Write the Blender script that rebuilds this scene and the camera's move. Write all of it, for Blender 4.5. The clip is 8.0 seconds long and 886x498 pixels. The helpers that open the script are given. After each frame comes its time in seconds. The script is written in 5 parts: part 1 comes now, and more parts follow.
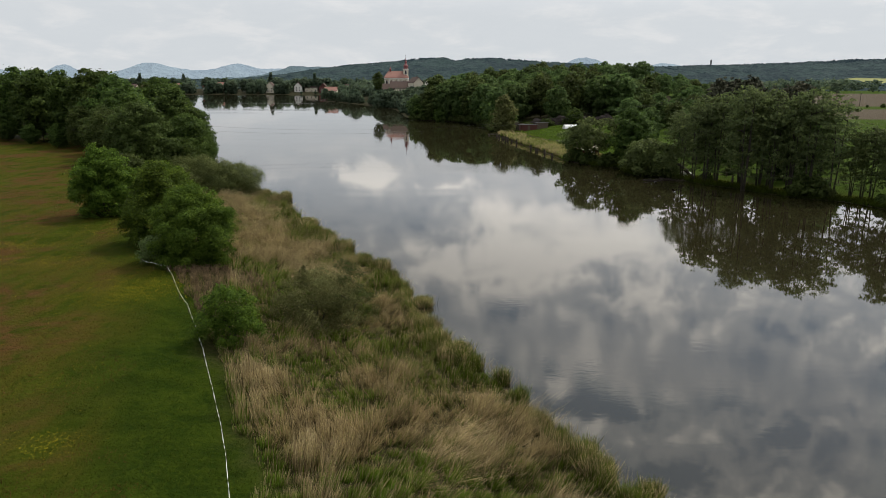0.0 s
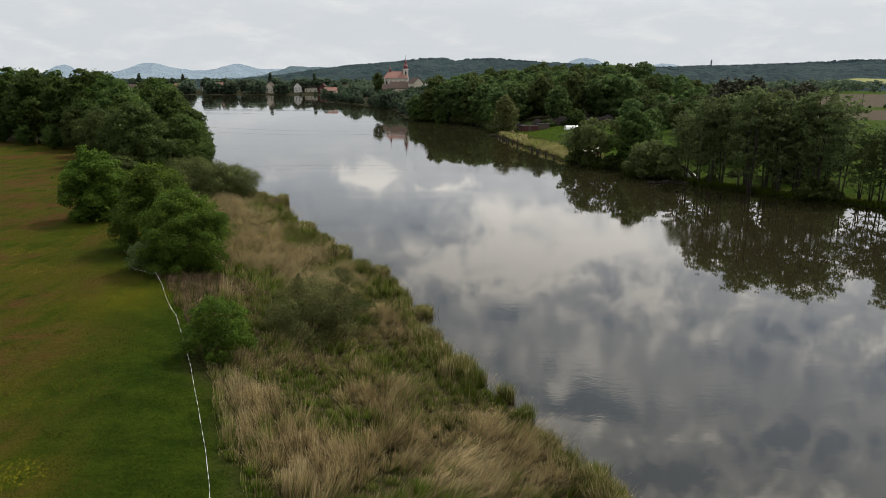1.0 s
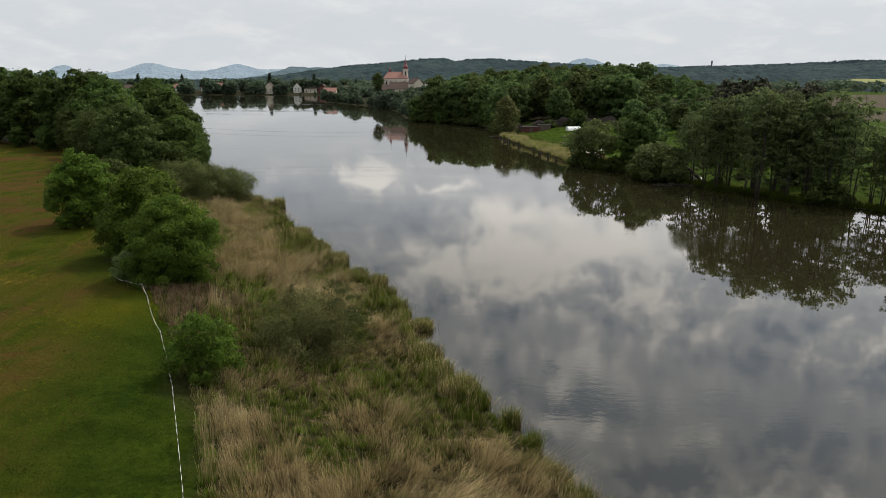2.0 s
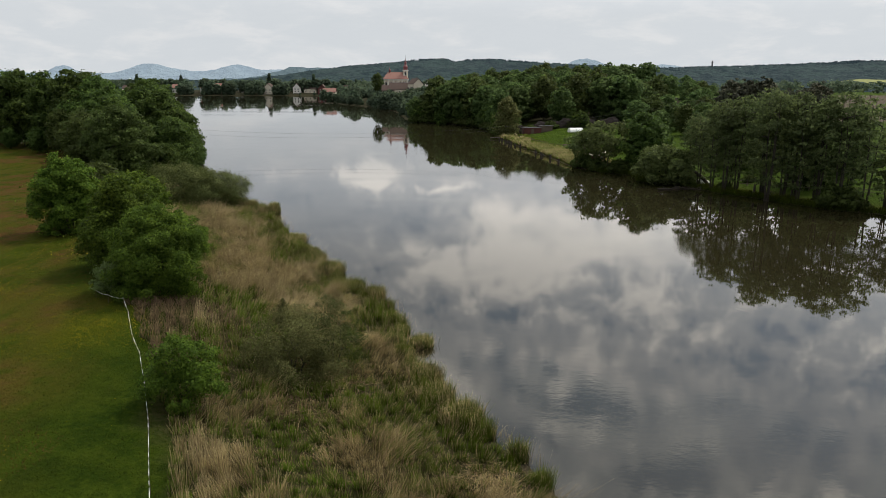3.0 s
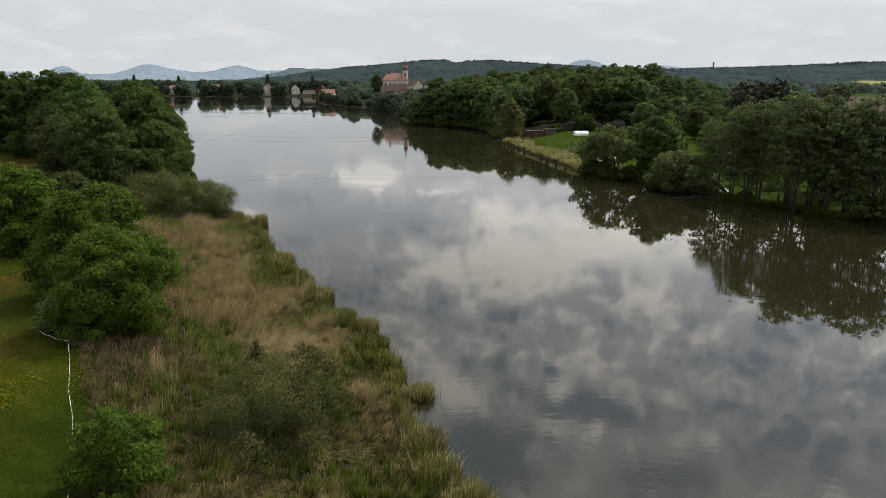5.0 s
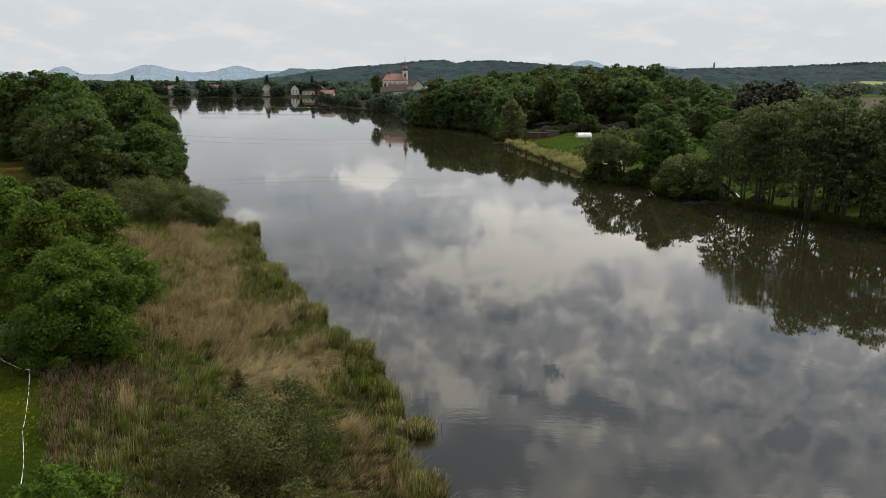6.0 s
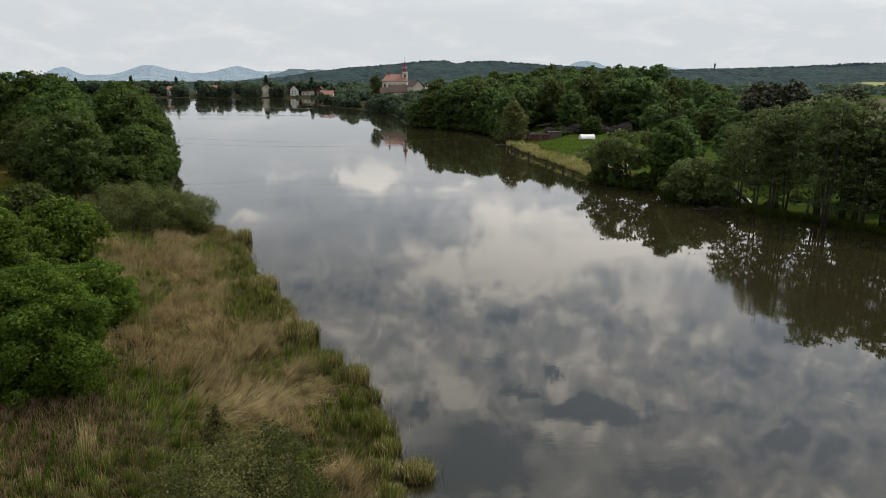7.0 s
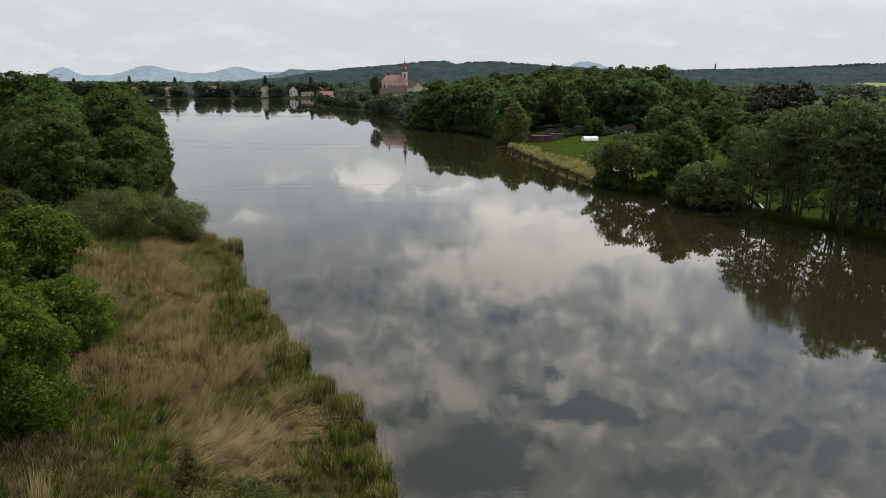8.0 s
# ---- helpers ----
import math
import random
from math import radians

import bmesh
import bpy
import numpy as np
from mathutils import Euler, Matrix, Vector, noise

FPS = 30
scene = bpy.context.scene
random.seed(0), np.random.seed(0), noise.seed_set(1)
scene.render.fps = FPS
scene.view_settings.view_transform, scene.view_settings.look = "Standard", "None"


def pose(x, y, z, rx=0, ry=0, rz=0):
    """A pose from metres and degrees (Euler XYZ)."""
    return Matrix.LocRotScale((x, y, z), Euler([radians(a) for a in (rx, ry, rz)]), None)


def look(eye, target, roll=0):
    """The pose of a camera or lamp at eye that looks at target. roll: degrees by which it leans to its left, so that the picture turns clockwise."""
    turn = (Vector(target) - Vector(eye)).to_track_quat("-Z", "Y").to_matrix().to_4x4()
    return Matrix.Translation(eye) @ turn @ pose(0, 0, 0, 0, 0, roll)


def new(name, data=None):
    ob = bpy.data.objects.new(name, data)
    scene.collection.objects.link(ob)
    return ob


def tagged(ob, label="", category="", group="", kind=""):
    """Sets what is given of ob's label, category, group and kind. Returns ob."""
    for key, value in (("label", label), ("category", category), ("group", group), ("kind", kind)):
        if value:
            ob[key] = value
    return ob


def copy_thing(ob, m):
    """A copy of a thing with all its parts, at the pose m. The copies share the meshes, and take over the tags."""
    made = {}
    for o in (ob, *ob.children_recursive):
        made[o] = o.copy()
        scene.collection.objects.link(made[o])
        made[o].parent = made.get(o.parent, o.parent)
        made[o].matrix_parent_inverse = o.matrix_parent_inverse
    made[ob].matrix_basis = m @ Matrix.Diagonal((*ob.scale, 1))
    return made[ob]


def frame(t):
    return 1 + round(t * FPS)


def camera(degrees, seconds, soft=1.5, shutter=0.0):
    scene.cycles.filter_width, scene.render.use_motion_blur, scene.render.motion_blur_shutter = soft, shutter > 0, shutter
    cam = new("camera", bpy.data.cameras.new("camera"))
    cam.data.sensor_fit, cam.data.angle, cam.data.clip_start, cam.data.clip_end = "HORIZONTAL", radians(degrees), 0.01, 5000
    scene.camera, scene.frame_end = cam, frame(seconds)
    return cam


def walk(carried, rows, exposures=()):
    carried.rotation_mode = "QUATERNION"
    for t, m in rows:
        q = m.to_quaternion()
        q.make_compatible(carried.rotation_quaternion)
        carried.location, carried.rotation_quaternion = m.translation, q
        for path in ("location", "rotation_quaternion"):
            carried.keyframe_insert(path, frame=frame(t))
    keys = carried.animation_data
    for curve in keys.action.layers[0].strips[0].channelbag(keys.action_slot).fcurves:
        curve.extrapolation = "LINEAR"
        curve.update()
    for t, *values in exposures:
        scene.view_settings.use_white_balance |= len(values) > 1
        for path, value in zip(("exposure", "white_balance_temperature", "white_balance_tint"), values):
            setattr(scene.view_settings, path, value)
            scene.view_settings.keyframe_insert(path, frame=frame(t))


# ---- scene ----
import functools

# ---------------------------------------------------------------- camera
cam = camera(65.5, 8.0, 0.8)
PATH = [
    (0.0, 0.0, 0.0, 21.0, -14.066, 0.162, -0.123),
    (0.5, -0.019, 1.18, 21.012, -14.056, 0.166, -0.121),
    (1.0, -0.04, 2.553, 21.027, -14.044, 0.171, -0.12),
    (1.5, -0.065, 4.122, 21.043, -14.031, 0.176, -0.118),
    (3.0, -0.151, 9.534, 21.1, -13.984, 0.194, -0.111),
    (3.5, -0.183, 11.577, 21.122, -13.967, 0.201, -0.108),
    (4.0, -0.219, 13.807, 21.145, -13.948, 0.209, -0.105),
    (4.5, -0.255, 16.118, 21.17, -13.928, 0.216, -0.102),
    (6.0, -0.367, 23.166, 21.244, -13.868, 0.24, -0.093),
    (6.5, -0.404, 25.552, 21.269, -13.847, 0.248, -0.09),
    (7.0, -0.442, 27.915, 21.294, -13.827, 0.256, -0.087),
    (7.5, -0.475, 30.03, 21.316, -13.809, 0.263, -0.085),
    (8.0, -0.513, 32.394, 21.341, -13.788, 0.271, -0.082),
]
walk(cam, [(t, pose(x, y, z, 90 + pitch, -roll, yaw)) for t, x, y, z, pitch, roll, yaw in PATH])

# ---------------------------------------------------------------- sky and sun
SUN_AZ, SUN_EL, SUN_GLOW = radians(52), radians(55), 1.2
world = bpy.data.worlds.new("sky")
scene.world = world
world.use_nodes = True
wt = world.node_tree
wt.nodes.clear()


def wn(kind, **values):
    n = wt.nodes.new(kind)
    for key, value in values.items():
        n.inputs[key].default_value = value
    return n


def wmath(op, a, b=None, c=None):
    n = wt.nodes.new("ShaderNodeMath")
    n.operation = op
    for i, v in enumerate((a, b, c)):
        if v is None:
            continue
        if isinstance(v, (int, float)):
            n.inputs[i].default_value = v
        else:
            wt.links.new(v, n.inputs[i])
    return n.outputs[0]


def wmix(fac, a, b):
    n = wt.nodes.new("ShaderNodeMix")
    n.data_type = "RGBA"
    for i, v in ((0, fac), (6, a), (7, b)):
        if isinstance(v, (int, float, tuple)):
            n.inputs[i].default_value = v
        else:
            wt.links.new(v, n.inputs[i])
    return n.outputs[2]


def wstep(v, lo, hi):
    n = wt.nodes.new("ShaderNodeMapRange")
    n.interpolation_type = "SMOOTHSTEP"
    wt.links.new(v, n.inputs[0])
    n.inputs[1].default_value, n.inputs[2].default_value = lo, hi
    return n.outputs[0]


nishita = wt.nodes.new("ShaderNodeTexSky")
nishita.sky_type = "NISHITA"
nishita.sun_disc = False
nishita.sun_elevation, nishita.sun_rotation = SUN_EL, SUN_AZ
nishita.dust_density, nishita.air_density = 2.0, 1.0
clear = wt.nodes.new("ShaderNodeVectorMath")
clear.operation = "SCALE"
clear.inputs[3].default_value = 0.10
wt.links.new(nishita.outputs[0], clear.inputs[0])
coord = wt.nodes.new("ShaderNodeTexCoord")
axes = wt.nodes.new("ShaderNodeSeparateXYZ")
wt.links.new(coord.outputs["Generated"], axes.inputs[0])
up = wmath("MAXIMUM", axes.outputs[2], 0.0)
# clouds lie on a high flat layer, so that they crowd together towards the horizon
depth = wmath("ADD", up, 0.10)
plan = wt.nodes.new("ShaderNodeCombineXYZ")
wt.links.new(wmath("DIVIDE", axes.outputs[0], depth), plan.inputs[0])
wt.links.new(wmath("DIVIDE", axes.outputs[1], depth), plan.inputs[1])
plan.inputs[2].default_value = 3.7
big = wn("ShaderNodeTexNoise", Scale=1.8, Detail=3.0, Roughness=0.5, Distortion=0.3)
mid = wn("ShaderNodeTexNoise", Scale=5.6, Detail=8.0, Roughness=0.64, Distortion=0.3)
fine = wn("ShaderNodeTexNoise", Scale=2.3, Detail=7.0, Roughness=0.6, Distortion=0.25)
for n in (big, mid, fine):
    wt.links.new(plan.outputs[0], n.inputs["Vector"])
torn = wn("ShaderNodeTexNoise", Scale=17.0, Detail=9.0, Roughness=0.66, Distortion=0.6)
# main cloud banks and clear gaps ahead: (sideways, upwards, half-width, half-height, lighter or darker)
BANKS = (
    (-0.187, 0.204, 0.192, 0.056, -0.14),
    (-0.260, 0.158, 0.141, 0.038, -0.10),
    (-0.158, 0.304, 0.146, 0.050, -0.16),
    (-0.033, 0.213, 0.101, 0.030, -0.14),
    (-0.106, 0.147, 0.051, 0.027, 0.50),
    (0.005, 0.159, 0.040, 0.013, 0.40),
    (-0.280, 0.206, 0.042, 0.017, 0.20),
    (-0.234, 0.140, 0.058, 0.007, 0.15),
    (0.097, 0.202, 0.109, 0.024, 0.20),
    (0.183, 0.247, 0.254, 0.057, 0.20),
    (0.099, 0.291, 0.179, 0.054, 0.15),
    (0.359, 0.230, 0.168, 0.052, 0.12),
    (0.228, 0.300, 0.044, 0.029, -0.22),
    (0.061, 0.354, 0.065, 0.020, -0.25),
    (0.178, 0.450, 0.019, 0.014, -0.68),
    (0.126, 0.481, 0.049, 0.013, -0.61),
    (0.239, 0.512, 0.108, 0.017, -0.65),
    (0.551, 0.570, 0.044, 0.020, -0.41),
    (0.078, 0.550, 0.090, 0.042, -0.59),
    (0.033, 0.621, 0.119, 0.052, -0.66),
    (0.365, 0.639, 0.101, 0.029, -0.43),
    (-0.062, 0.511, 0.063, 0.030, -0.50),
    (0.198, 0.410, 0.140, 0.034, 0.16),
    (0.335, 0.486, 0.054, 0.035, 0.12),
    (0.506, 0.659, 0.213, 0.053, 0.08),
    (0.614, 0.438, 0.141, 0.107, -0.06),
    (0.640, 0.520, 0.420, 0.170, -0.24),
)
ahead = wmath("MAXIMUM", axes.outputs[1], 0.05)
view = wt.nodes.new("ShaderNodeCombineXYZ")
wt.links.new(wmath("DIVIDE", axes.outputs[0], ahead), view.inputs[0])
wt.links.new(wmath("DIVIDE", up, ahead), view.inputs[1])
wt.links.new(view.outputs[0], torn.inputs["Vector"])
ragged = wt.nodes.new("ShaderNodeVectorMath")
ragged.operation = "MULTIPLY_ADD"
wt.links.new(torn.outputs[1], ragged.inputs[0])
ragged.inputs[1].default_value = (0.15, 0.11, 0.0)
shift = wt.nodes.new("ShaderNodeVectorMath")
shift.operation = "SUBTRACT"
wt.links.new(view.outputs[0], shift.inputs[0])
shift.inputs[1].default_value = (0.075, 0.055, 0.0)
wt.links.new(shift.outputs[0], ragged.inputs[2])


def bank(u, v, ru, rv, amount):
    n = wt.nodes.new("ShaderNodeVectorMath")
    n.operation = "MULTIPLY_ADD"
    wt.links.new(ragged.outputs[0], n.inputs[0])
    n.inputs[1].default_value = (1 / ru, 1 / rv, 0.0)
    n.inputs[2].default_value = (-u / ru, -v / rv, 0.0)
    far = wt.nodes.new("ShaderNodeVectorMath")
    far.operation = "LENGTH"
    wt.links.new(n.outputs[0], far.inputs[0])
    return wmath("MULTIPLY", wmath("SUBTRACT", 1.0, wstep(far.outputs[1], 0.25, 1.35)), amount)


level = functools.reduce(lambda p, q: wmath("ADD", p, q), [bank(*row) for row in BANKS])
# broken cloud everywhere above the clear strip low ahead, rougher higher up
rough_sky = wmath("MULTIPLY_ADD", wstep(up, 0.12, 0.36), 1.12, 0.18)
wisps = wmath("ADD", wmath("MULTIPLY", wmath("SUBTRACT", big.outputs[0], 0.5), 0.5), wmath("MULTIPLY", wmath("SUBTRACT", mid.outputs[0], 0.5), 0.9))
wisps = wmath("ADD", wisps, wmath("MULTIPLY", wmath("SUBTRACT", fine.outputs[0], 0.5), 0.5))
wisps = wmath("ADD", wisps, wmath("MULTIPLY", wmath("SUBTRACT", torn.outputs[0], 0.5), 1.35))
level = wmath("ADD", wmath("ADD", level, 0.60), wmath("MULTIPLY", wisps, rough_sky))
blue = wmix(0.80, clear.outputs[0], (0.205, 0.25, 0.305, 1))
grey = wmix(wstep(level, 0.12, 0.50), blue, (0.455, 0.48, 0.515, 1))
sky_colour = wmix(wstep(level, 0.46, 0.98), grey, (0.94, 0.90, 0.845, 1))
# the cloud layer glows towards the veiled sun and overhead
sun_way = wt.nodes.new("ShaderNodeVectorMath")
sun_way.operation = "DOT_PRODUCT"
wt.links.new(coord.outputs["Generated"], sun_way.inputs[0])
sun_way.inputs[1].default_value = (math.sin(SUN_AZ) * math.cos(SUN_EL), math.cos(SUN_AZ) * math.cos(SUN_EL), math.sin(SUN_EL))
glow = wmath("ADD", wmath("MULTIPLY", wstep(sun_way.outputs[1], 0.35, 1.0), SUN_GLOW), wmath("MULTIPLY_ADD", up, 0.6, 1.02))
glow = wmath("ADD", glow, wmath("MULTIPLY", wmath("SUBTRACT", 1.0, wstep(up, 0.14, 0.30)), 0.45))
lit = wt.nodes.new("ShaderNodeVectorMath")
lit.operation = "SCALE"
wt.links.new(sky_colour, lit.inputs[0])
wt.links.new(glow, lit.inputs[3])
haze = wmath("SUBTRACT", 1.0, wstep(up, 0.075, 0.17))
puffs = wn("ShaderNodeTexNoise", Scale=1.0, Detail=6.0, Roughness=0.58, Distortion=0.3)
wide = wt.nodes.new("ShaderNodeVectorMath")
wide.operation = "MULTIPLY"
wt.links.new(view.outputs[0], wide.inputs[0])
wide.inputs[1].default_value = (8.0, 26.0, 0.0)
wt.links.new(wide.outputs[0], puffs.inputs["Vector"])
low = wmix(wmath("MULTIPLY", wstep(puffs.outputs[0], 0.46, 0.68), 0.55), (0.625, 0.66, 0.69, 1), (0.80, 0.795, 0.79, 1))
sky_colour = wmix(wmath("MULTIPLY", haze, 0.92), lit.outputs[0], low)
back = wt.nodes.new("ShaderNodeBackground")
back.inputs[1].default_value = 1.0
wt.links.new(sky_colour, back.inputs[0])
out = wt.nodes.new("ShaderNodeOutputWorld")
wt.links.new(back.outputs[0], out.inputs[0])

sun = new("sun", bpy.data.lights.new("sun", "SUN"))
sun.data.energy, sun.data.angle, sun.data.color = 2.55, radians(3), (1.0, 0.92, 0.78)
sun.matrix_world = look((math.sin(SUN_AZ) * 300, math.cos(SUN_AZ) * 300, math.tan(SUN_EL) * 300), (0, 0, 0))

# ---------------------------------------------------------------- materials


class Nodes:
    """A material's node tree, with short calls."""

    def __init__(self, name):
        self.mat = bpy.data.materials.new(name)
        self.mat.use_nodes = True
        self.tree = self.mat.node_tree
        self.bsdf = self.tree.nodes["Principled BSDF"]
        self.out = self.tree.nodes["Material Output"]

    def node(self, kind, **values):
        n = self.tree.nodes.new(kind)
        for key, value in values.items():
            n.inputs[key].default_value = value
        return n

    def link(self, a, b):
        self.tree.links.new(a, b)

    def noise(self, vector, scale, detail=4.0, rough=0.6, distortion=0.0):
        n = self.node("ShaderNodeTexNoise", Scale=scale, Detail=detail, Roughness=rough, Distortion=distortion)
        self.link(vector, n.inputs["Vector"])
        return n.outputs[0]

    def place(self, sx=1.0, sy=1.0, sz=1.0, rz=0.0):
        c = self.node("ShaderNodeNewGeometry")
        m = self.node("ShaderNodeMapping")
        m.inputs["Scale"].default_value = (sx, sy, sz)
        m.inputs["Rotation"].default_value = (0, 0, rz)
        self.link(c.outputs["Position"], m.inputs[0])
        return m.outputs[0]

    def local(self):
        return self.node("ShaderNodeTexCoord").outputs["Object"]

    def step(self, v, lo, hi, a=0.0, b=1.0):
        n = self.node("ShaderNodeMapRange")
        n.interpolation_type = "SMOOTHSTEP"
        self.link(v, n.inputs[0])
        for i, x in enumerate((lo, hi, a, b)):
            n.inputs[1 + i].default_value = x
        return n.outputs[0]

    def mix(self, fac, a, b):
        n = self.node("ShaderNodeMix")
        n.data_type = "RGBA"
        for i, v in ((0, fac), (6, a), (7, b)):
            if isinstance(v, (int, float)):
                n.inputs[i].default_value = v
            elif isinstance(v, tuple):
                n.inputs[i].default_value = (*v[:3], 1)
            else:
                self.link(v, n.inputs[i])
        return n.outputs[2]

    def math(self, op, a, b=None):
        n = self.node("ShaderNodeMath")
        n.operation = op
        for i, v in enumerate((a, b)):
            if v is None:
                continue
            if isinstance(v, (int, float)):
                n.inputs[i].default_value = v
            else:
                self.link(v, n.inputs[i])
        return n.outputs[0]

    def colour(self, c):
        if isinstance(c, tuple):
            self.bsdf.inputs["Base Color"].default_value = (*c[:3], 1)
        else:
            self.link(c, self.bsdf.inputs["Base Color"])

    def rough(self, r, spec=0.3):
        self.bsdf.inputs["Roughness"].default_value = r
        self.bsdf.inputs["Specular IOR Level"].default_value = spec

    def bump(self, height, strength=0.5, distance=0.1):
        n = self.node("ShaderNodeBump", Strength=strength, Distance=distance)
        self.link(height, n.inputs["Height"])
        self.link(n.outputs[0], self.bsdf.inputs["Normal"])
        return n


def surface(name, a, b, scale=1.0, rough=0.8, bump=0.3, distance=0.02, stain=None, spec=0.3):
    """A two-scale mottled surface in the thing's own metres."""
    s = Nodes(name)
    v = s.local()
    coarse, grain = s.noise(v, scale), s.noise(v, scale * 9, 3.0)
    c = s.mix(s.math("ADD", s.math("MULTIPLY", coarse, 0.65), s.math("MULTIPLY", grain, 0.35)), a, b)
    if stain:
        c = s.mix(s.step(s.noise(v, scale * 0.6, 5.0), 0.55, 0.72, 0.0, 0.7), c, stain)
    s.colour(c)
    s.rough(rough, spec)
    s.bump(grain, bump, distance)
    return s.mat


def foliage(name, dark, mid, light, patch=0.25, through_light=0.35, rough=0.7):
    """Leaves: every leaf its own tone, with drifts of tone through the crown."""
    s = Nodes(name)
    g = s.node("ShaderNodeNewGeometry")
    one = g.outputs["Random Per Island"]
    drift = s.noise(s.place(), patch, 3.0)
    tree = s.node("ShaderNodeObjectInfo").outputs["Random"]
    c = s.mix(s.step(one, 0.0, 1.0), dark, mid)
    c = s.mix(s.math("MULTIPLY", s.step(drift, 0.38, 0.68), s.step(one, 0.15, 1.0)), c, light)
    hsv = s.node("ShaderNodeHueSaturation")
    s.link(c, hsv.inputs["Color"])
    s.link(s.math("ADD", 0.503, s.math("MULTIPLY", tree, 0.020)), hsv.inputs["Hue"])
    s.link(s.math("ADD", 1.04, s.math("MULTIPLY", tree, 0.42)), hsv.inputs["Value"])
    s.colour(hsv.outputs[0])
    s.rough(rough, 0.12)
    t = s.node("ShaderNodeBsdfTranslucent")
    s.link(hsv.outputs[0], t.inputs[0])
    m = s.node("ShaderNodeMixShader")
    m.inputs[0].default_value = through_light
    s.link(s.bsdf.outputs[0], m.inputs[1])
    s.link(t.outputs[0], m.inputs[2])
    s.link(m.outputs[0], s.out.inputs[0])
    return s.mat


def blades(name, shaded_root, mid, tip, spread=0.35, patch=0.2):
    """Reed and grass blades, shade painted at the foot, paler tips, tone per blade."""
    s = Nodes(name)
    g = s.node("ShaderNodeNewGeometry")
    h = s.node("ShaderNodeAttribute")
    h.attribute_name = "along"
    c = s.mix(s.step(h.outputs["Fac"], 0.0, 0.5), shaded_root, mid)
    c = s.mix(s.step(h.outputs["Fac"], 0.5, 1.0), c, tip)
    hsv = s.node("ShaderNodeHueSaturation")
    s.link(c, hsv.inputs["Color"])
    one = g.outputs["Random Per Island"]
    drift = s.noise(s.place(), patch, 3.0)
    tuft = s.step(s.noise(s.place(), 0.9, 3.0, 0.6), 0.35, 0.65)
    tone = s.math("ADD", s.math("MULTIPLY", one, spread), s.math("MULTIPLY", drift, 0.6))
    tone = s.math("ADD", tone, s.math("MULTIPLY", tuft, 0.62))
    s.link(s.math("ADD", 0.95 - spread * 0.5 - 0.57, tone), hsv.inputs["Value"])
    s.link(s.math("ADD", 0.488, s.math("MULTIPLY", one, 0.024)), hsv.inputs["Hue"])
    s.colour(hsv.outputs[0])
    s.rough(0.75, 0.05)
    t = s.node("ShaderNodeBsdfTranslucent")
    s.link(hsv.outputs[0], t.inputs[0])
    m = s.node("ShaderNodeMixShader")
    m.inputs[0].default_value = 0.25
    s.link(s.bsdf.outputs[0], m.inputs[1])
    s.link(t.outputs[0], m.inputs[2])
    s.link(m.outputs[0], s.out.inputs[0])
    return s.mat


def ground_material():
    """Meadow, pasture, reed litter, fields and woodland floor, by the zone attributes."""
    s = Nodes("ground")
    p = s.place()

    def zone(name):
        a = s.node("ShaderNodeAttribute")
        a.attribute_name = name
        return a.outputs["Fac"]

    n_fine, n_mid, n_big = s.noise(p, 3.0, 5.0, 0.7), s.noise(p, 0.5, 4.0), s.noise(p, 0.09, 4.0, 0.6, 0.4)
    streak = s.noise(s.place(0.5, 0.12, 1, radians(-24)), 1.0, 4.0)
    green = s.mix(s.step(n_mid, 0.3, 0.7), (0.026, 0.038, 0.003), (0.044, 0.056, 0.005))
    green = s.mix(s.step(n_fine, 0.4, 0.75), green, (0.020, 0.028, 0.002))
    dry = s.mix(s.step(n_fine, 0.3, 0.7), (0.056, 0.052, 0.007), (0.040, 0.042, 0.005))
    sorrel = s.mix(s.step(n_fine, 0.3, 0.7), (0.078, 0.040, 0.014), (0.052, 0.032, 0.010))
    meadow = s.mix(s.step(streak, 0.40, 0.60), green, dry)
    red = s.math("MULTIPLY", s.step(n_big, 0.44, 0.60), s.step(n_mid, 0.32, 0.58))
    meadow = s.mix(s.math("MULTIPLY", red, zone("sorrel")), meadow, sorrel)
    meadow = s.mix(zone("lush"), meadow, s.mix(s.step(s.math("ADD", s.math("MULTIPLY", n_fine, 0.5), s.math("MULTIPLY", n_mid, 0.5)), 0.38, 0.64), (0.012, 0.024, 0.002), (0.030, 0.046, 0.004)))
    c = s.mix(zone("litter"), meadow, s.mix(s.step(n_fine, 0.3, 0.7), (0.024, 0.030, 0.008), (0.060, 0.048, 0.025)))
    # pasture green is darkened to include the shade below the alders
    c = s.mix(zone("pasture"), c, s.mix(n_fine, (0.026, 0.046, 0.006), (0.044, 0.070, 0.010)))
    c = s.mix(zone("woodfloor"), c, s.mix(n_fine, (0.018, 0.020, 0.010), (0.040, 0.036, 0.022)))
    c = s.mix(zone("plough"), c, s.mix(s.noise(s.place(0.03, 0.4, 1, radians(12)), 1.0), (0.062, 0.051, 0.038), (0.092, 0.077, 0.056)))
    c = s.mix(zone("mud"), c, s.mix(n_fine, (0.030, 0.026, 0.018), (0.060, 0.050, 0.034)))
    s.colour(c)
    s.rough(0.95, 0.02)
    s.bump(s.math("ADD", n_fine, s.math("MULTIPLY", n_mid, 0.6)), 0.8, 0.35)
    return s.mat


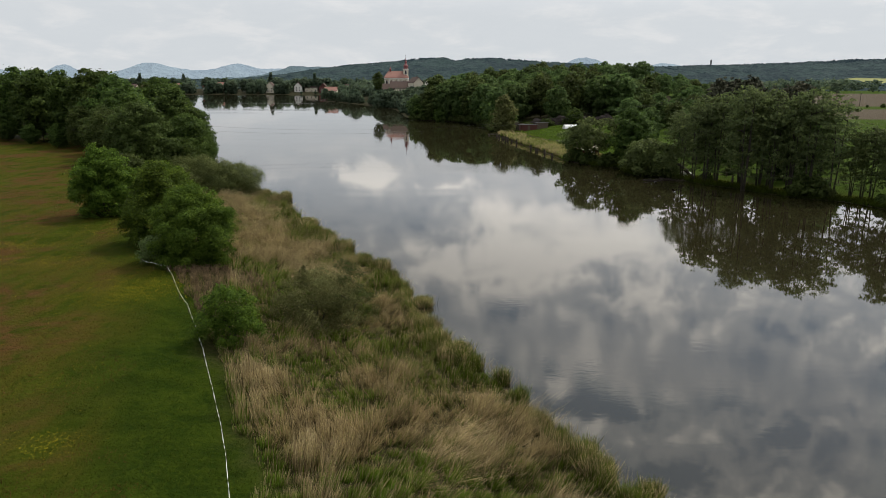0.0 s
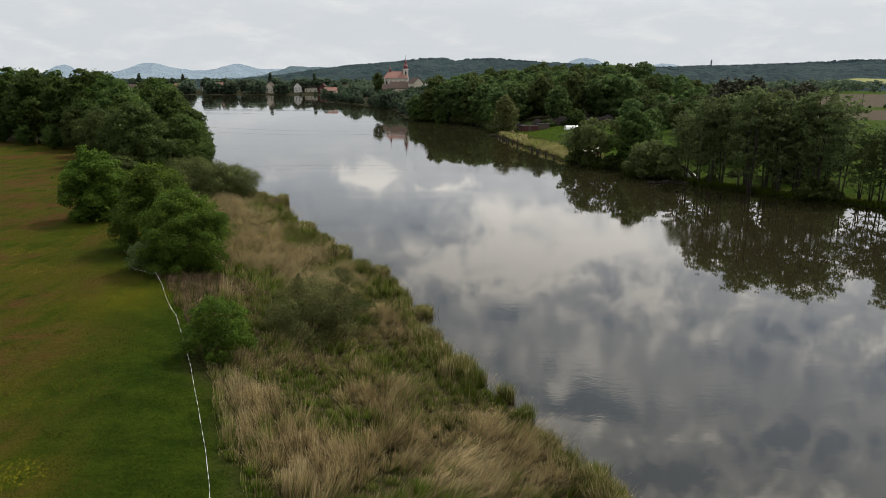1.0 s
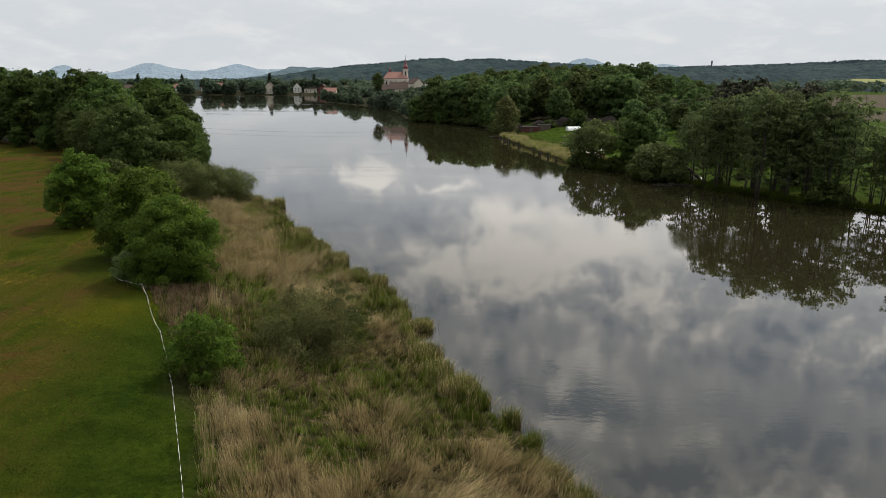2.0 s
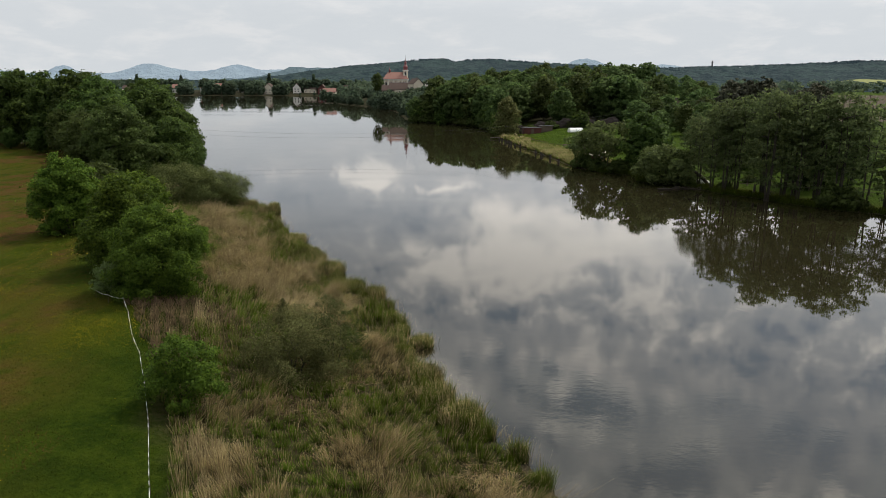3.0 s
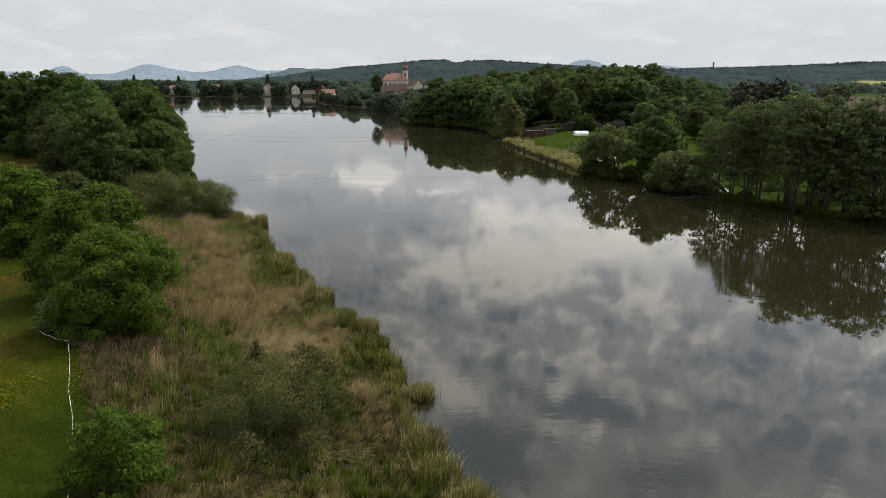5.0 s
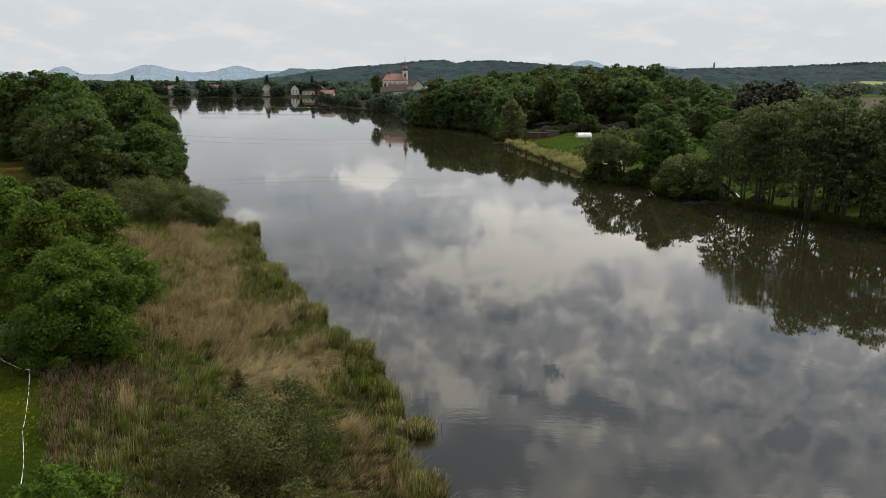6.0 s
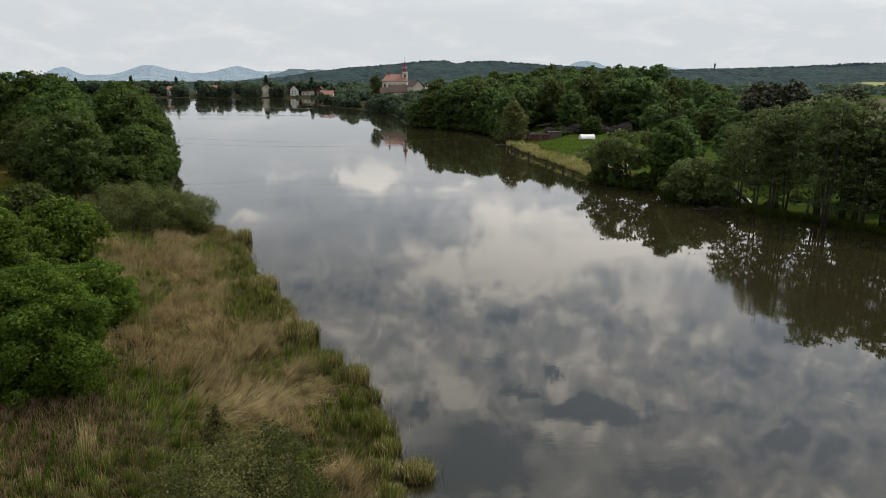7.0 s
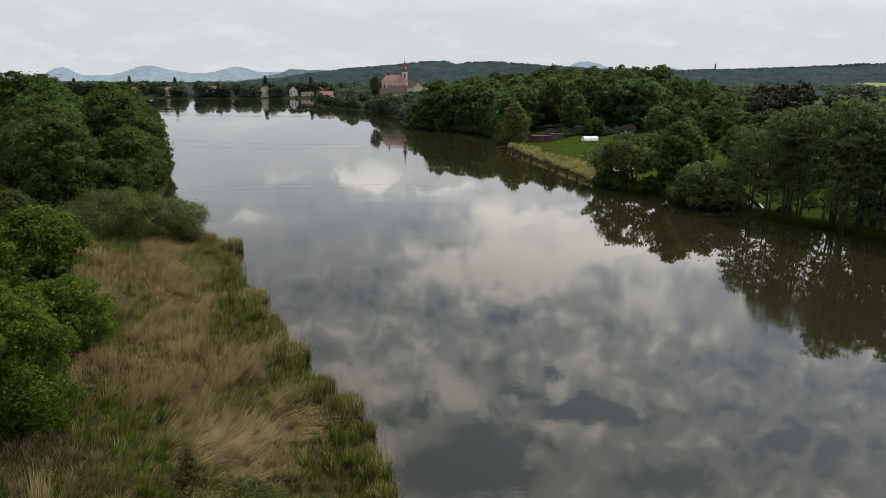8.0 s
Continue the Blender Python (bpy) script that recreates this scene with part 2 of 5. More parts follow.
def water_material():
    s = Nodes("lake_water")
    s.colour((0.017, 0.015, 0.007))
    s.bsdf.inputs["IOR"].default_value = 1.5
    s.bsdf.inputs["Specular IOR Level"].default_value = 0.5
    p = s.place()
    # a slight breeze in drifts; glassy between them
    drift = s.step(s.noise(s.place(0.010, 0.03, 1), 1.0, 3.0), 0.48, 0.68)
    far_band = s.noise(s.place(0.0025, 0.028, 1), 1.0, 3.0, 0.6, 0.5)
    ripple = s.noise(s.place(1.0, 1.9, 1), 0.9, 3.0, 0.55)
    fine = s.noise(s.place(1.0, 1.5, 1), 3.6, 2.0, 0.5)
    rings = s.node("ShaderNodeTexWave", Scale=0.55, Distortion=2.2, Detail=2.0)
    rings.inputs["Detail Scale"].default_value = 0.8
    rings.bands_direction = "DIAGONAL"
    s.link(p, rings.inputs["Vector"])
    spots = s.step(s.noise(p, 0.10, 2.0), 0.58, 0.70)
    h = s.math("ADD", s.math("MULTIPLY", ripple, s.math("ADD", 0.16, s.math("MULTIPLY", drift, 0.85))), s.math("MULTIPLY", fine, s.math("MULTIPLY", drift, 0.60)))
    h = s.math("ADD", h, s.math("MULTIPLY", s.math("MULTIPLY", rings.outputs[1], spots), 0.07))
    s.bump(h, 1.0, 0.0068)
    s.link(s.step(far_band, 0.54, 0.68, 0.018, 0.08), s.bsdf.inputs["Roughness"])
    return s.mat


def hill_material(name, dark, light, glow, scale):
    """Far wooded hills: kilometres of air haze put into bluish tones and emission."""
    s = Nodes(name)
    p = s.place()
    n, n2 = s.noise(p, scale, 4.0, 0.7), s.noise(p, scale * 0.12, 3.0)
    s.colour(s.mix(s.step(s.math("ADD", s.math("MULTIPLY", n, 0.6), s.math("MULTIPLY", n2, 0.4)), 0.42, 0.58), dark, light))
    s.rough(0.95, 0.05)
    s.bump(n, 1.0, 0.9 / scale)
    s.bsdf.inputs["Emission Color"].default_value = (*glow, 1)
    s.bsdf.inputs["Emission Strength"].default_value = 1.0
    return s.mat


M_GROUND, M_WATER = ground_material(), water_material()
M_MAPLE = foliage("maple_leaves", (0.040, 0.064, 0.008), (0.082, 0.122, 0.014), (0.140, 0.188, 0.022), 0.6, 0.5)
M_OAK = foliage("broad_leaves", (0.032, 0.050, 0.012), (0.058, 0.084, 0.017), (0.092, 0.126, 0.024), 0.16, 0.5)
# blue raised a little in the alder green, standing in for air haze
M_ALDER = foliage("alder_leaves", (0.066, 0.084, 0.034), (0.106, 0.130, 0.048), (0.152, 0.178, 0.060), 0.18, 0.6)
M_WILLOW = foliage("willow_leaves", (0.060, 0.078, 0.026), (0.100, 0.124, 0.038), (0.142, 0.170, 0.054), 0.3, 0.45)
M_GREYWILLOW = foliage("grey_willow_leaves", (0.060, 0.061, 0.020), (0.104, 0.104, 0.034), (0.170, 0.168, 0.066), 0.5, 0.5)
M_THICKET = foliage("thicket_leaves", (0.050, 0.057, 0.018), (0.086, 0.095, 0.028), (0.130, 0.138, 0.044), 0.5, 0.45)
M_HILLLEAF = foliage("hill_leaves", (0.046, 0.070, 0.022), (0.074, 0.108, 0.032), (0.116, 0.156, 0.046), 0.16, 0.6)
M_PINE = foliage("pine_needles", (0.026, 0.030, 0.018), (0.042, 0.044, 0.026), (0.062, 0.054, 0.034), 0.2, 0.2)
M_DARKLEAF = foliage("dark_leaves", (0.036, 0.047, 0.012), (0.058, 0.074, 0.019), (0.082, 0.102, 0.026), 0.2, 0.5)
# leaf green of the far trees, with grey-blue haze mixed into the colour
M_HAZYLEAF = foliage("hazy_far_leaves", (0.050, 0.072, 0.048), (0.078, 0.104, 0.062), (0.108, 0.136, 0.076), 0.06, 0.55)
M_BARK = surface("bark", (0.018, 0.015, 0.012), (0.052, 0.043, 0.034), 1.4, 0.9, 0.8, 0.04)
# the first tone of each blade material is its painted foot shade
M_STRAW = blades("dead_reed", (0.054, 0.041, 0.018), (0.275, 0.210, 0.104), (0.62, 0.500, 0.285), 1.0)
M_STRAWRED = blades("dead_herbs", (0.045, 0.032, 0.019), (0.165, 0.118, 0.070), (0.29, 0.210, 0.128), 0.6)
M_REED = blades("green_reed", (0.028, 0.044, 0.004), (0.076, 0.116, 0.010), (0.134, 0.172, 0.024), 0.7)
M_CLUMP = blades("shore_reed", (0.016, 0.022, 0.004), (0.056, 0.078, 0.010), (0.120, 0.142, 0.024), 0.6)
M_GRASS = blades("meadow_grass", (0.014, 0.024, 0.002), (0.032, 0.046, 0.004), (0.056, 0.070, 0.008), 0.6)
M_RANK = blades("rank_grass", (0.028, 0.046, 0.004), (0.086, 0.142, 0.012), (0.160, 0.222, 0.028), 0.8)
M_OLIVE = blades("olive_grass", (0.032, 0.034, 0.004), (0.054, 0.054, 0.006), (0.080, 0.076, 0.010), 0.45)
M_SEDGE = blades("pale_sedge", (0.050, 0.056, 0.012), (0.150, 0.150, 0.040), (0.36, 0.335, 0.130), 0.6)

# ---------------------------------------------------------------- helpers for shapes


def part(name, bm, material, parent, label="", smooth=False):
    """Links a bmesh as one mesh object under a thing or a part."""
    me = bpy.data.meshes.new(name)
    bm.to_mesh(me)
    bm.free()
    if smooth:
        me.shade_smooth()
    me.materials.append(material)
    ob = new(name, me)
    ob.parent = parent
    return tagged(ob, label) if label else ob


def thing(name, m, label, category, group="", kind=""):
    ob = new(name)
    ob.empty_display_size = 0.5
    ob.matrix_world = m
    return tagged(ob, label, category, group, kind)


def raw_mesh(name, verts, faces, material, smooth=False):
    """A mesh from arrays; faces all of one length."""
    verts, faces = np.asarray(verts, np.float32), np.asarray(faces, np.int32)
    me = bpy.data.meshes.new(name)
    me.vertices.add(len(verts))
    me.vertices.foreach_set("co", verts.ravel())
    k = faces.shape[1]
    me.loops.add(faces.size)
    me.loops.foreach_set("vertex_index", faces.ravel())
    me.polygons.add(len(faces))
    me.polygons.foreach_set("loop_start", np.arange(0, faces.size, k, dtype=np.int32))
    me.polygons.foreach_set("use_smooth", np.full(len(faces), smooth))
    me.update(calc_edges=True)
    me.materials.append(material)
    return me


def point_values(me, name, values):
    a = me.attributes.new(name, "FLOAT", "POINT")
    a.data.foreach_set("value", np.asarray(values, np.float32))


def box(bm, x0, x1, y0, y1, z0, z1, m=Matrix()):
    vs = [bm.verts.new(m @ Vector((x, y, z))) for z in (z0, z1) for x, y in ((x0, y0), (x1, y0), (x1, y1), (x0, y1))]
    for f in ((3, 2, 1, 0), (4, 5, 6, 7), (0, 1, 5, 4), (1, 2, 6, 5), (2, 3, 7, 6), (3, 0, 4, 7)):
        bm.faces.new([vs[i] for i in f])


def one_box(*a):
    bm = bmesh.new()
    box(bm, *a)
    return bm


def tube(bm, points, radii, sides=7, cap=True):
    """A tapered round bar along points."""
    rings = []
    for i, (p, r) in enumerate(zip(points, radii)):
        a, b = Vector(points[max(i - 1, 0)]), Vector(points[min(i + 1, len(points) - 1)])
        q = (b - a).to_track_quat("Z", "Y")
        rings.append([bm.verts.new(Vector(p) + q @ Vector((r * math.cos(t), r * math.sin(t), 0))) for t in (2 * math.pi * k / sides for k in range(sides))])
    for lo, hi in zip(rings, rings[1:]):
        for k in range(sides):
            bm.faces.new((lo[k], lo[(k + 1) % sides], hi[(k + 1) % sides], hi[k]))
    if cap:
        bm.faces.new(list(reversed(rings[0])))
        bm.faces.new(rings[-1])


def lathe(bm, profile, sides=16):
    """A turned shape from (radius, height) pairs."""
    tube(bm, [(0, 0, z) for _, z in profile], [max(r, 0.01) for r, _ in profile], sides)


def step01(v, lo, hi):
    t = np.clip((v - lo) / (hi - lo), 0, 1)
    return t * t * (3 - 2 * t)


def lattice_noise(x, y, size, seed):
    """Smooth noise from 0 to 1 with cells of that size."""
    table = np.random.RandomState(seed).rand(256, 256)
    u, v = np.asarray(x) / size + 1000, np.asarray(y) / size + 1000
    i, j = np.floor(u).astype(int), np.floor(v).astype(int)
    fu, fv = u - i, v - j
    fu, fv = fu * fu * (3 - 2 * fu), fv * fv * (3 - 2 * fv)

    def at(a, b):
        return table[a % 256, b % 256]

    return (at(i, j) * (1 - fu) + at(i + 1, j) * fu) * (1 - fv) + (at(i, j + 1) * (1 - fu) + at(i + 1, j + 1) * fu) * fv


# ---------------------------------------------------------------- ground and water
LEFT_SHORE = [(34, -70), (19, 8), (11.5, 28), (8.9, 33), (6.8, 39), (4.7, 44.2), (1.7, 48.8), (-0.3, 52), (-2.3, 58.8), (-2.9, 65), (-5.2, 72), (-8.2, 77.2), (-11.8, 82), (-16.3, 93), (-21, 103), (-24.6, 112), (-27, 119), (-31, 124), (-37, 129.5), (-43, 137), (-51, 155), (-59, 180), (-68, 200), (-100, 265), (-150, 385), (-230, 580), (-330, 715), (-430, 800)]
RIGHT_SHORE = [(-300, 826), (-125, 826), (-112, 700), (-84, 575), (-58, 530), (-30, 455), (-18, 365), (-14, 347), (4, 334), (15, 315), (22, 288), (20.5, 254), (25, 222), (29, 198), (32, 176), (36, 168), (42, 163), (41, 153), (47.5, 147.5), (50.6, 143), (52.5, 137.5), (57, 133), (60, 127), (64, 122), (70, 118), (74, 109), (82, 94), (96, 68), (112, 28), (124, -70)]
LAKE = np.array(LEFT_SHORE + RIGHT_SHORE, float)


def shore_distance(x, y):
    """Metres from the waterline: positive on land."""
    x, y = np.asarray(x, float), np.asarray(y, float)
    best, inside = np.full(x.shape, 1e9), np.zeros(x.shape, bool)
    for (ax, ay), (bx, by) in zip(LAKE, np.roll(LAKE, -1, 0)):
        ex, ey = bx - ax, by - ay
        t = np.clip(((x - ax) * ex + (y - ay) * ey) / (ex * ex + ey * ey), 0, 1)
        best = np.minimum(best, np.hypot(x - ax - t * ex, y - ay - t * ey))
        cross = (ay > y) != (by > y)
        with np.errstate(divide="ignore", invalid="ignore"):
            inside ^= cross & (x < ax + (y - ay) * ex / (ey if ey else 1e-9))
    return np.where(inside, -best, best)


def is_left(x, y):
    return x < np.interp(y, [-70, 50, 120, 200, 400, 820], [70, 30, 0, -20, -90, -400])


def ground_height(x, y, d=None):
    x, y = np.asarray(x, float), np.asarray(y, float)
    d = shore_distance(x, y) if d is None else d
    land = 0.12 + 2.6 * step01(d, 3, 24) + 0.8 * step01(d, 25, 90)
    land = land + 10.5 * np.exp(-(((x - 88) / 66) ** 2 + ((y - 395) / 75) ** 2)) * step01(d, 0, 30)
    land = land + 5.0 * np.exp(-(((x - 15) / 30) ** 2 + ((y - 365) / 30) ** 2)) * step01(d, 0, 12)
    land = land + 13.5 * np.exp(-(((x + 26) / 60) ** 2 + ((y - 535) / 60) ** 2)) * step01(d, 0, 24)
    land = land - 1.3 * step01(d, 3, 24) * np.exp(-(((x - 42) / 30) ** 2 + ((y - 225) / 45) ** 2))
    land = land + 0.35 * (lattice_noise(x, y, 9, 5) - 0.5) * step01(d, 4, 20) + 0.16 * (lattice_noise(x, y, 2.5, 6) - 0.5)
    return np.where(d > 0, np.minimum(np.maximum(land, 0.06), 0.14 * d), np.maximum(0.14 * d, -1.7))


def spaced(lo, hi, step, far_lo, far_hi, growth=1.13):
    """Even steps from lo to hi, then ever wider ones out to the limits."""
    mid = list(np.arange(lo, hi + step / 2, step))
    s, v, left = step, lo, []
    while v > far_lo:
        s *= growth
        v -= s
        left.append(v)
    s, v, right = step, mid[-1], []
    while v < far_hi:
        s *= growth
        v += s
        right.append(v)
    return np.array(left[::-1] + mid + right)


def build_ground():
    xs, ys = spaced(-75, 80, 1.5, -4800, 4800), spaced(15, 215, 1.5, -600, 4900, 1.06)
    X, Y = np.meshgrid(xs, ys)
    d = shore_distance(X, Y)
    Z = ground_height(X, Y, d)
    n, m = X.shape
    idx = np.arange(n * m).reshape(n, m)
    faces = np.stack([idx[:-1, :-1], idx[:-1, 1:], idx[1:, 1:], idx[1:, :-1]], -1).reshape(-1, 4)
    me = raw_mesh("ground", np.stack([X, Y, Z], -1).reshape(-1, 3), faces, M_GROUND, True)
    left = is_left(X, Y).astype(float)
    wob = 3.5 * (lattice_noise(X, Y, 7, 11) - 0.5)
    belt = (1 - step01(d + wob * 0.6 - 2.0 * (1 - step01(Y, 45, 62)), 14.5, 16.5)) * left * (Y < 150)
    woods_left = step01(Y + 0.25 * X + wob, 172, 180) * left
    right = 1 - left
    hill = right * step01(np.exp(-(((X - 95) / 95) ** 2 + ((Y - 390) / 100) ** 2)), 0.25, 0.4)
    bank = right * (1 - step01(d + 2 * wob, 2.5, 7)) * (Y < 180)
    far = step01(Y, 420, 470) * (X < 190)
    plough = right * step01(X - 0.52 * Y + 30, 0, 25) * np.maximum(step01(Y, 292, 300) * (1 - step01(Y, 395, 405)), step01(Y, 432, 445) * (1 - step01(Y, 780, 800)))
    for name, v in (("litter", belt), ("lush", left * np.maximum(1 - step01(d + 2 * wob, 20, 29), 0.0)), ("sorrel", left * step01(d + 2 * wob, 23, 31)),
                    ("pasture", right * step01(d, 4, 9) * (1 - hill)), ("woodfloor", np.clip(woods_left + hill + bank + far + right * step01(Y, 325, 335) * (X < 45), 0, 1)), ("plough", plough), ("mud", (1 - step01(np.abs(d), 0.4, 1.2)) * (Y < 320))):
        point_values(me, name, np.asarray(v, float).ravel())
    tagged(new("ground", me), "grassy lakeside land with meadow, reed litter and fields", "ground", kind="structure")


def build_water():
    xs, ys = np.linspace(-520, 200, 10), np.linspace(-90, 850, 12)
    X, Y = np.meshgrid(xs, ys)
    n, m = X.shape
    idx = np.arange(n * m).reshape(n, m)
    faces = np.stack([idx[:-1, :-1], idx[:-1, 1:], idx[1:, 1:], idx[1:, :-1]], -1).reshape(-1, 4)
    me = raw_mesh("water", np.stack([X, Y, np.zeros_like(X)], -1).reshape(-1, 3), faces, M_WATER, True)
    tagged(new("water", me), "calm brownish lake water with light ripples", "water", kind="structure")


build_ground()
build_water()

# ---------------------------------------------------------------- trees


def leaf_shapes(rng, centres, normals, size, corners=4):
    """Leaves or sprays: kites of four corners, or triangles for far crowns."""
    n = len(centres)
    r = rng.normal(size=(n, 3))
    u = np.cross(normals, r)
    u /= np.linalg.norm(u, axis=1, keepdims=True) + 1e-9
    v = np.cross(normals, u)
    s = (size * rng.uniform(0.55, 1.35, n))[:, None]
    drop = np.array([0, 0, -0.18]) * s
    if corners == 3:
        return np.stack([centres - u * s * 0.6 - v * s * 0.3, centres + u * s * 0.55 - v * s * 0.38 + drop, centres + v * s * 0.62 + drop * 0.3], 1)
    return np.stack([centres - u * s * 0.55, centres - v * s * 0.36 + drop * 0.3, centres + u * s * 0.55 + drop, centres + v * s * 0.36 + drop * 0.3], 1)


def leafy_mesh(name, rng, p, w, size, material, corners):
    """Leaves at places p that shade as the lobes on which they sit, whose outward ways are w."""
    nrm = w * 0.7 + rng.normal(size=w.shape) * 0.55 + np.array([0, 0, 0.25])
    nrm /= np.linalg.norm(nrm, axis=1, keepdims=True)
    q = leaf_shapes(rng, p, nrm, size, corners)
    me = raw_mesh(name, q.reshape(-1, 3), np.arange(len(q) * corners).reshape(-1, corners), material, True)
    soft = w + rng.normal(size=w.shape) * 0.38 + np.array([0, 0, 0.2])
    soft /= np.linalg.norm(soft, axis=1, keepdims=True)
    me.normals_split_custom_set_from_vertices(np.repeat(soft, corners, 0).tolist())
    return me


# ---------------------------------------------------------------- distant hills


def ridge(name, label, y0, x0, x1, bumps, material, canopy, cell, deep=260.0, base=4.0, rows=30, crowns=0):
    """A wooded ridge: bumps are (x, half-width, height), or (x, height) along its crest."""
    xs, ys = np.arange(x0, x1, cell), np.linspace(0, 1, rows)
    X, V = np.meshgrid(xs, ys)

    def crest(x):
        if len(bumps[0]) == 2:
            return np.interp(x, *zip(*bumps))
        return sum(h * np.exp(-((x - c) / w) ** 2) for c, w, h in bumps)

    H = crest(X)
    Y = y0 + (V - 1) * deep
    Z = base + (H - base) * np.sin(V * math.pi / 2) ** 1.2
    leafy = lattice_noise(X, Y, canopy * 1.5, 21) * 0.65 + lattice_noise(X, Y, canopy * 2.3, 22) * 0.35
    Z = Z + (leafy - 0.45) * canopy * 1.25 * step01(V, 0.0, 0.1)
    Z[0] = -2
    back = np.stack([X[-1], np.full_like(X[-1], y0 + 120), np.full_like(X[-1], -2)], -1)[None]
    P = np.concatenate([np.stack([X, Y, Z], -1), back])
    n, m = P.shape[:2]
    idx = np.arange(n * m).reshape(n, m)
    faces = np.stack([idx[:-1, :-1], idx[:-1, 1:], idx[1:, 1:], idx[1:, :-1]], -1).reshape(-1, 4)
    if crowns:
        # single far tree tops over the slope
        rng = np.random.RandomState(31)
        cx, cv = rng.uniform(x0, x1, crowns), 1 - 0.16 * rng.rand(crowns) ** 1.5
        ch = crest(cx)
        cz = base + (ch - base) * np.sin(cv * math.pi / 2) ** 1.2
        k = 8
        w = rng.normal(size=(crowns * k, 3))
        w[:, 2] = np.abs(w[:, 2])
        w /= np.linalg.norm(w, axis=1, keepdims=True)
        size = np.repeat(rng.uniform(0.5, 1.2, crowns), k) * canopy * 0.29
        p = np.repeat(np.stack([cx, y0 + (cv - 1) * deep, cz + canopy * 0.15], -1), k, 0) + w * size[:, None] * np.array([0.8, 0.8, 1.0])
        tagged(new("hill_woods", leafy_mesh("hill_woods", rng, p, w, size * 0.9, material, 3)), "tree tops of the " + label, "woods", kind="stuff")
    return tagged(new(name, raw_mesh(name, P.reshape(-1, 3), faces, material, False)), label, "hill", kind="structure")


# haze painted into all three: bluer and more emissive with distance
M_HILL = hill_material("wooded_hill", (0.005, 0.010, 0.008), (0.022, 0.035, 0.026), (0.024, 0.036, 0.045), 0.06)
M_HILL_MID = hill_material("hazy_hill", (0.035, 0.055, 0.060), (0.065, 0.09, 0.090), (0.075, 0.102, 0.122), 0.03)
M_HILL_FAR = hill_material("haze_blue_hill", (0.06, 0.085, 0.11), (0.09, 0.12, 0.14), (0.225, 0.275, 0.32), 0.008)
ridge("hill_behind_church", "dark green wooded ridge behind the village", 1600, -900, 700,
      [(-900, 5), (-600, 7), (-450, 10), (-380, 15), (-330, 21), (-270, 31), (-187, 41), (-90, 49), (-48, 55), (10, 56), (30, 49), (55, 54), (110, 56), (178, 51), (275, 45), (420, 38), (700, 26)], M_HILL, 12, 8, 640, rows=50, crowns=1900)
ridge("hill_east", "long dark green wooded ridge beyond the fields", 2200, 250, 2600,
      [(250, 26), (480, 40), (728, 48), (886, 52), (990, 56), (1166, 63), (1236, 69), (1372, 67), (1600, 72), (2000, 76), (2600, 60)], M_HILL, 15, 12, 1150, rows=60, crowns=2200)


def hillside_field():
    """A bright field in a clearing on the east ridge."""
    X, Y = np.meshgrid(np.linspace(632, 980, 24), np.linspace(1085, 1180, 9))
    Y = Y + 0.10 * (X - 640)
    Z = 9.5 + 11 * (Y - 1085 - 0.10 * (X - 640)) / 95 * step01(X, 610, 700) + 1.2 * np.sin(X / 45)
    n, m = X.shape
    idx = np.arange(n * m).reshape(n, m)
    faces = np.stack([idx[:-1, :-1], idx[:-1, 1:], idx[1:, 1:], idx[1:, :-1]], -1).reshape(-1, 4)
    mat = surface("ripening_field", (0.13, 0.15, 0.035), (0.20, 0.20, 0.06), 0.03, 0.9, 0.2)
    tagged(new("hillside_field", raw_mesh("hillside_field", np.stack([X, Y, Z], -1).reshape(-1, 3), faces, mat, True)), "yellow-green field in a clearing on the wooded ridge", "field", kind="structure")


hillside_field()
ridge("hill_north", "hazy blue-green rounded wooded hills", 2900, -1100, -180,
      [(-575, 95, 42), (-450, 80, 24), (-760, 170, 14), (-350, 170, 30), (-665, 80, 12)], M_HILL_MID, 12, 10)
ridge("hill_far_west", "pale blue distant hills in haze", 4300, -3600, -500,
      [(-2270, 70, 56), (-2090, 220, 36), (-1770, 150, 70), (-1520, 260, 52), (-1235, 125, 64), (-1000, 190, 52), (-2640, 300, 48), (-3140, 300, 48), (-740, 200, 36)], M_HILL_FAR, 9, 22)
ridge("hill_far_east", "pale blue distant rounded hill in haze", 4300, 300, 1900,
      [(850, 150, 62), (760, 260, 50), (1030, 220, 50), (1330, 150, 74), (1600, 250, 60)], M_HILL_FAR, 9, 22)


def crown_mesh(name, rng, lobes, count, size, material, ground=0.15, shell=0.45, corners=4):
    """A crown of single leaves and sprays gathered on many uneven lobes; lobes are (centre, radius, flatness)."""
    c = np.array([l[0] for l in lobes])
    r = np.array([l[1] for l in lobes])
    flat = np.array([l[2] for l in lobes])
    k = rng.choice(len(lobes), count, p=r**2 / (r**2).sum())
    w = rng.normal(size=(count, 3))
    w[:, 2] = np.where(rng.rand(count) < 0.68, np.abs(w[:, 2]), w[:, 2])
    w /= np.linalg.norm(w, axis=1, keepdims=True)
    rad = r[k] * (shell + (1.06 - shell) * rng.rand(count) ** 0.55) * (1 + 0.32 * np.abs(rng.normal(size=count)) * (rng.rand(count) < 0.22))
    off = w * rad[:, None]
    off[:, 2] *= flat[k]
    p = c[k] + off
    keep = p[:, 2] > ground
    p, w = p[keep], w[keep]
    # leaves face outwards from the whole crown as well as from their own lobe
    lo, hi = p.min(0), p.max(0)
    o = (p - (lo + hi) * np.array([0.5, 0.5, 0.40])) / (hi - lo)
    o /= np.linalg.norm(o, axis=1, keepdims=True) + 1e-9
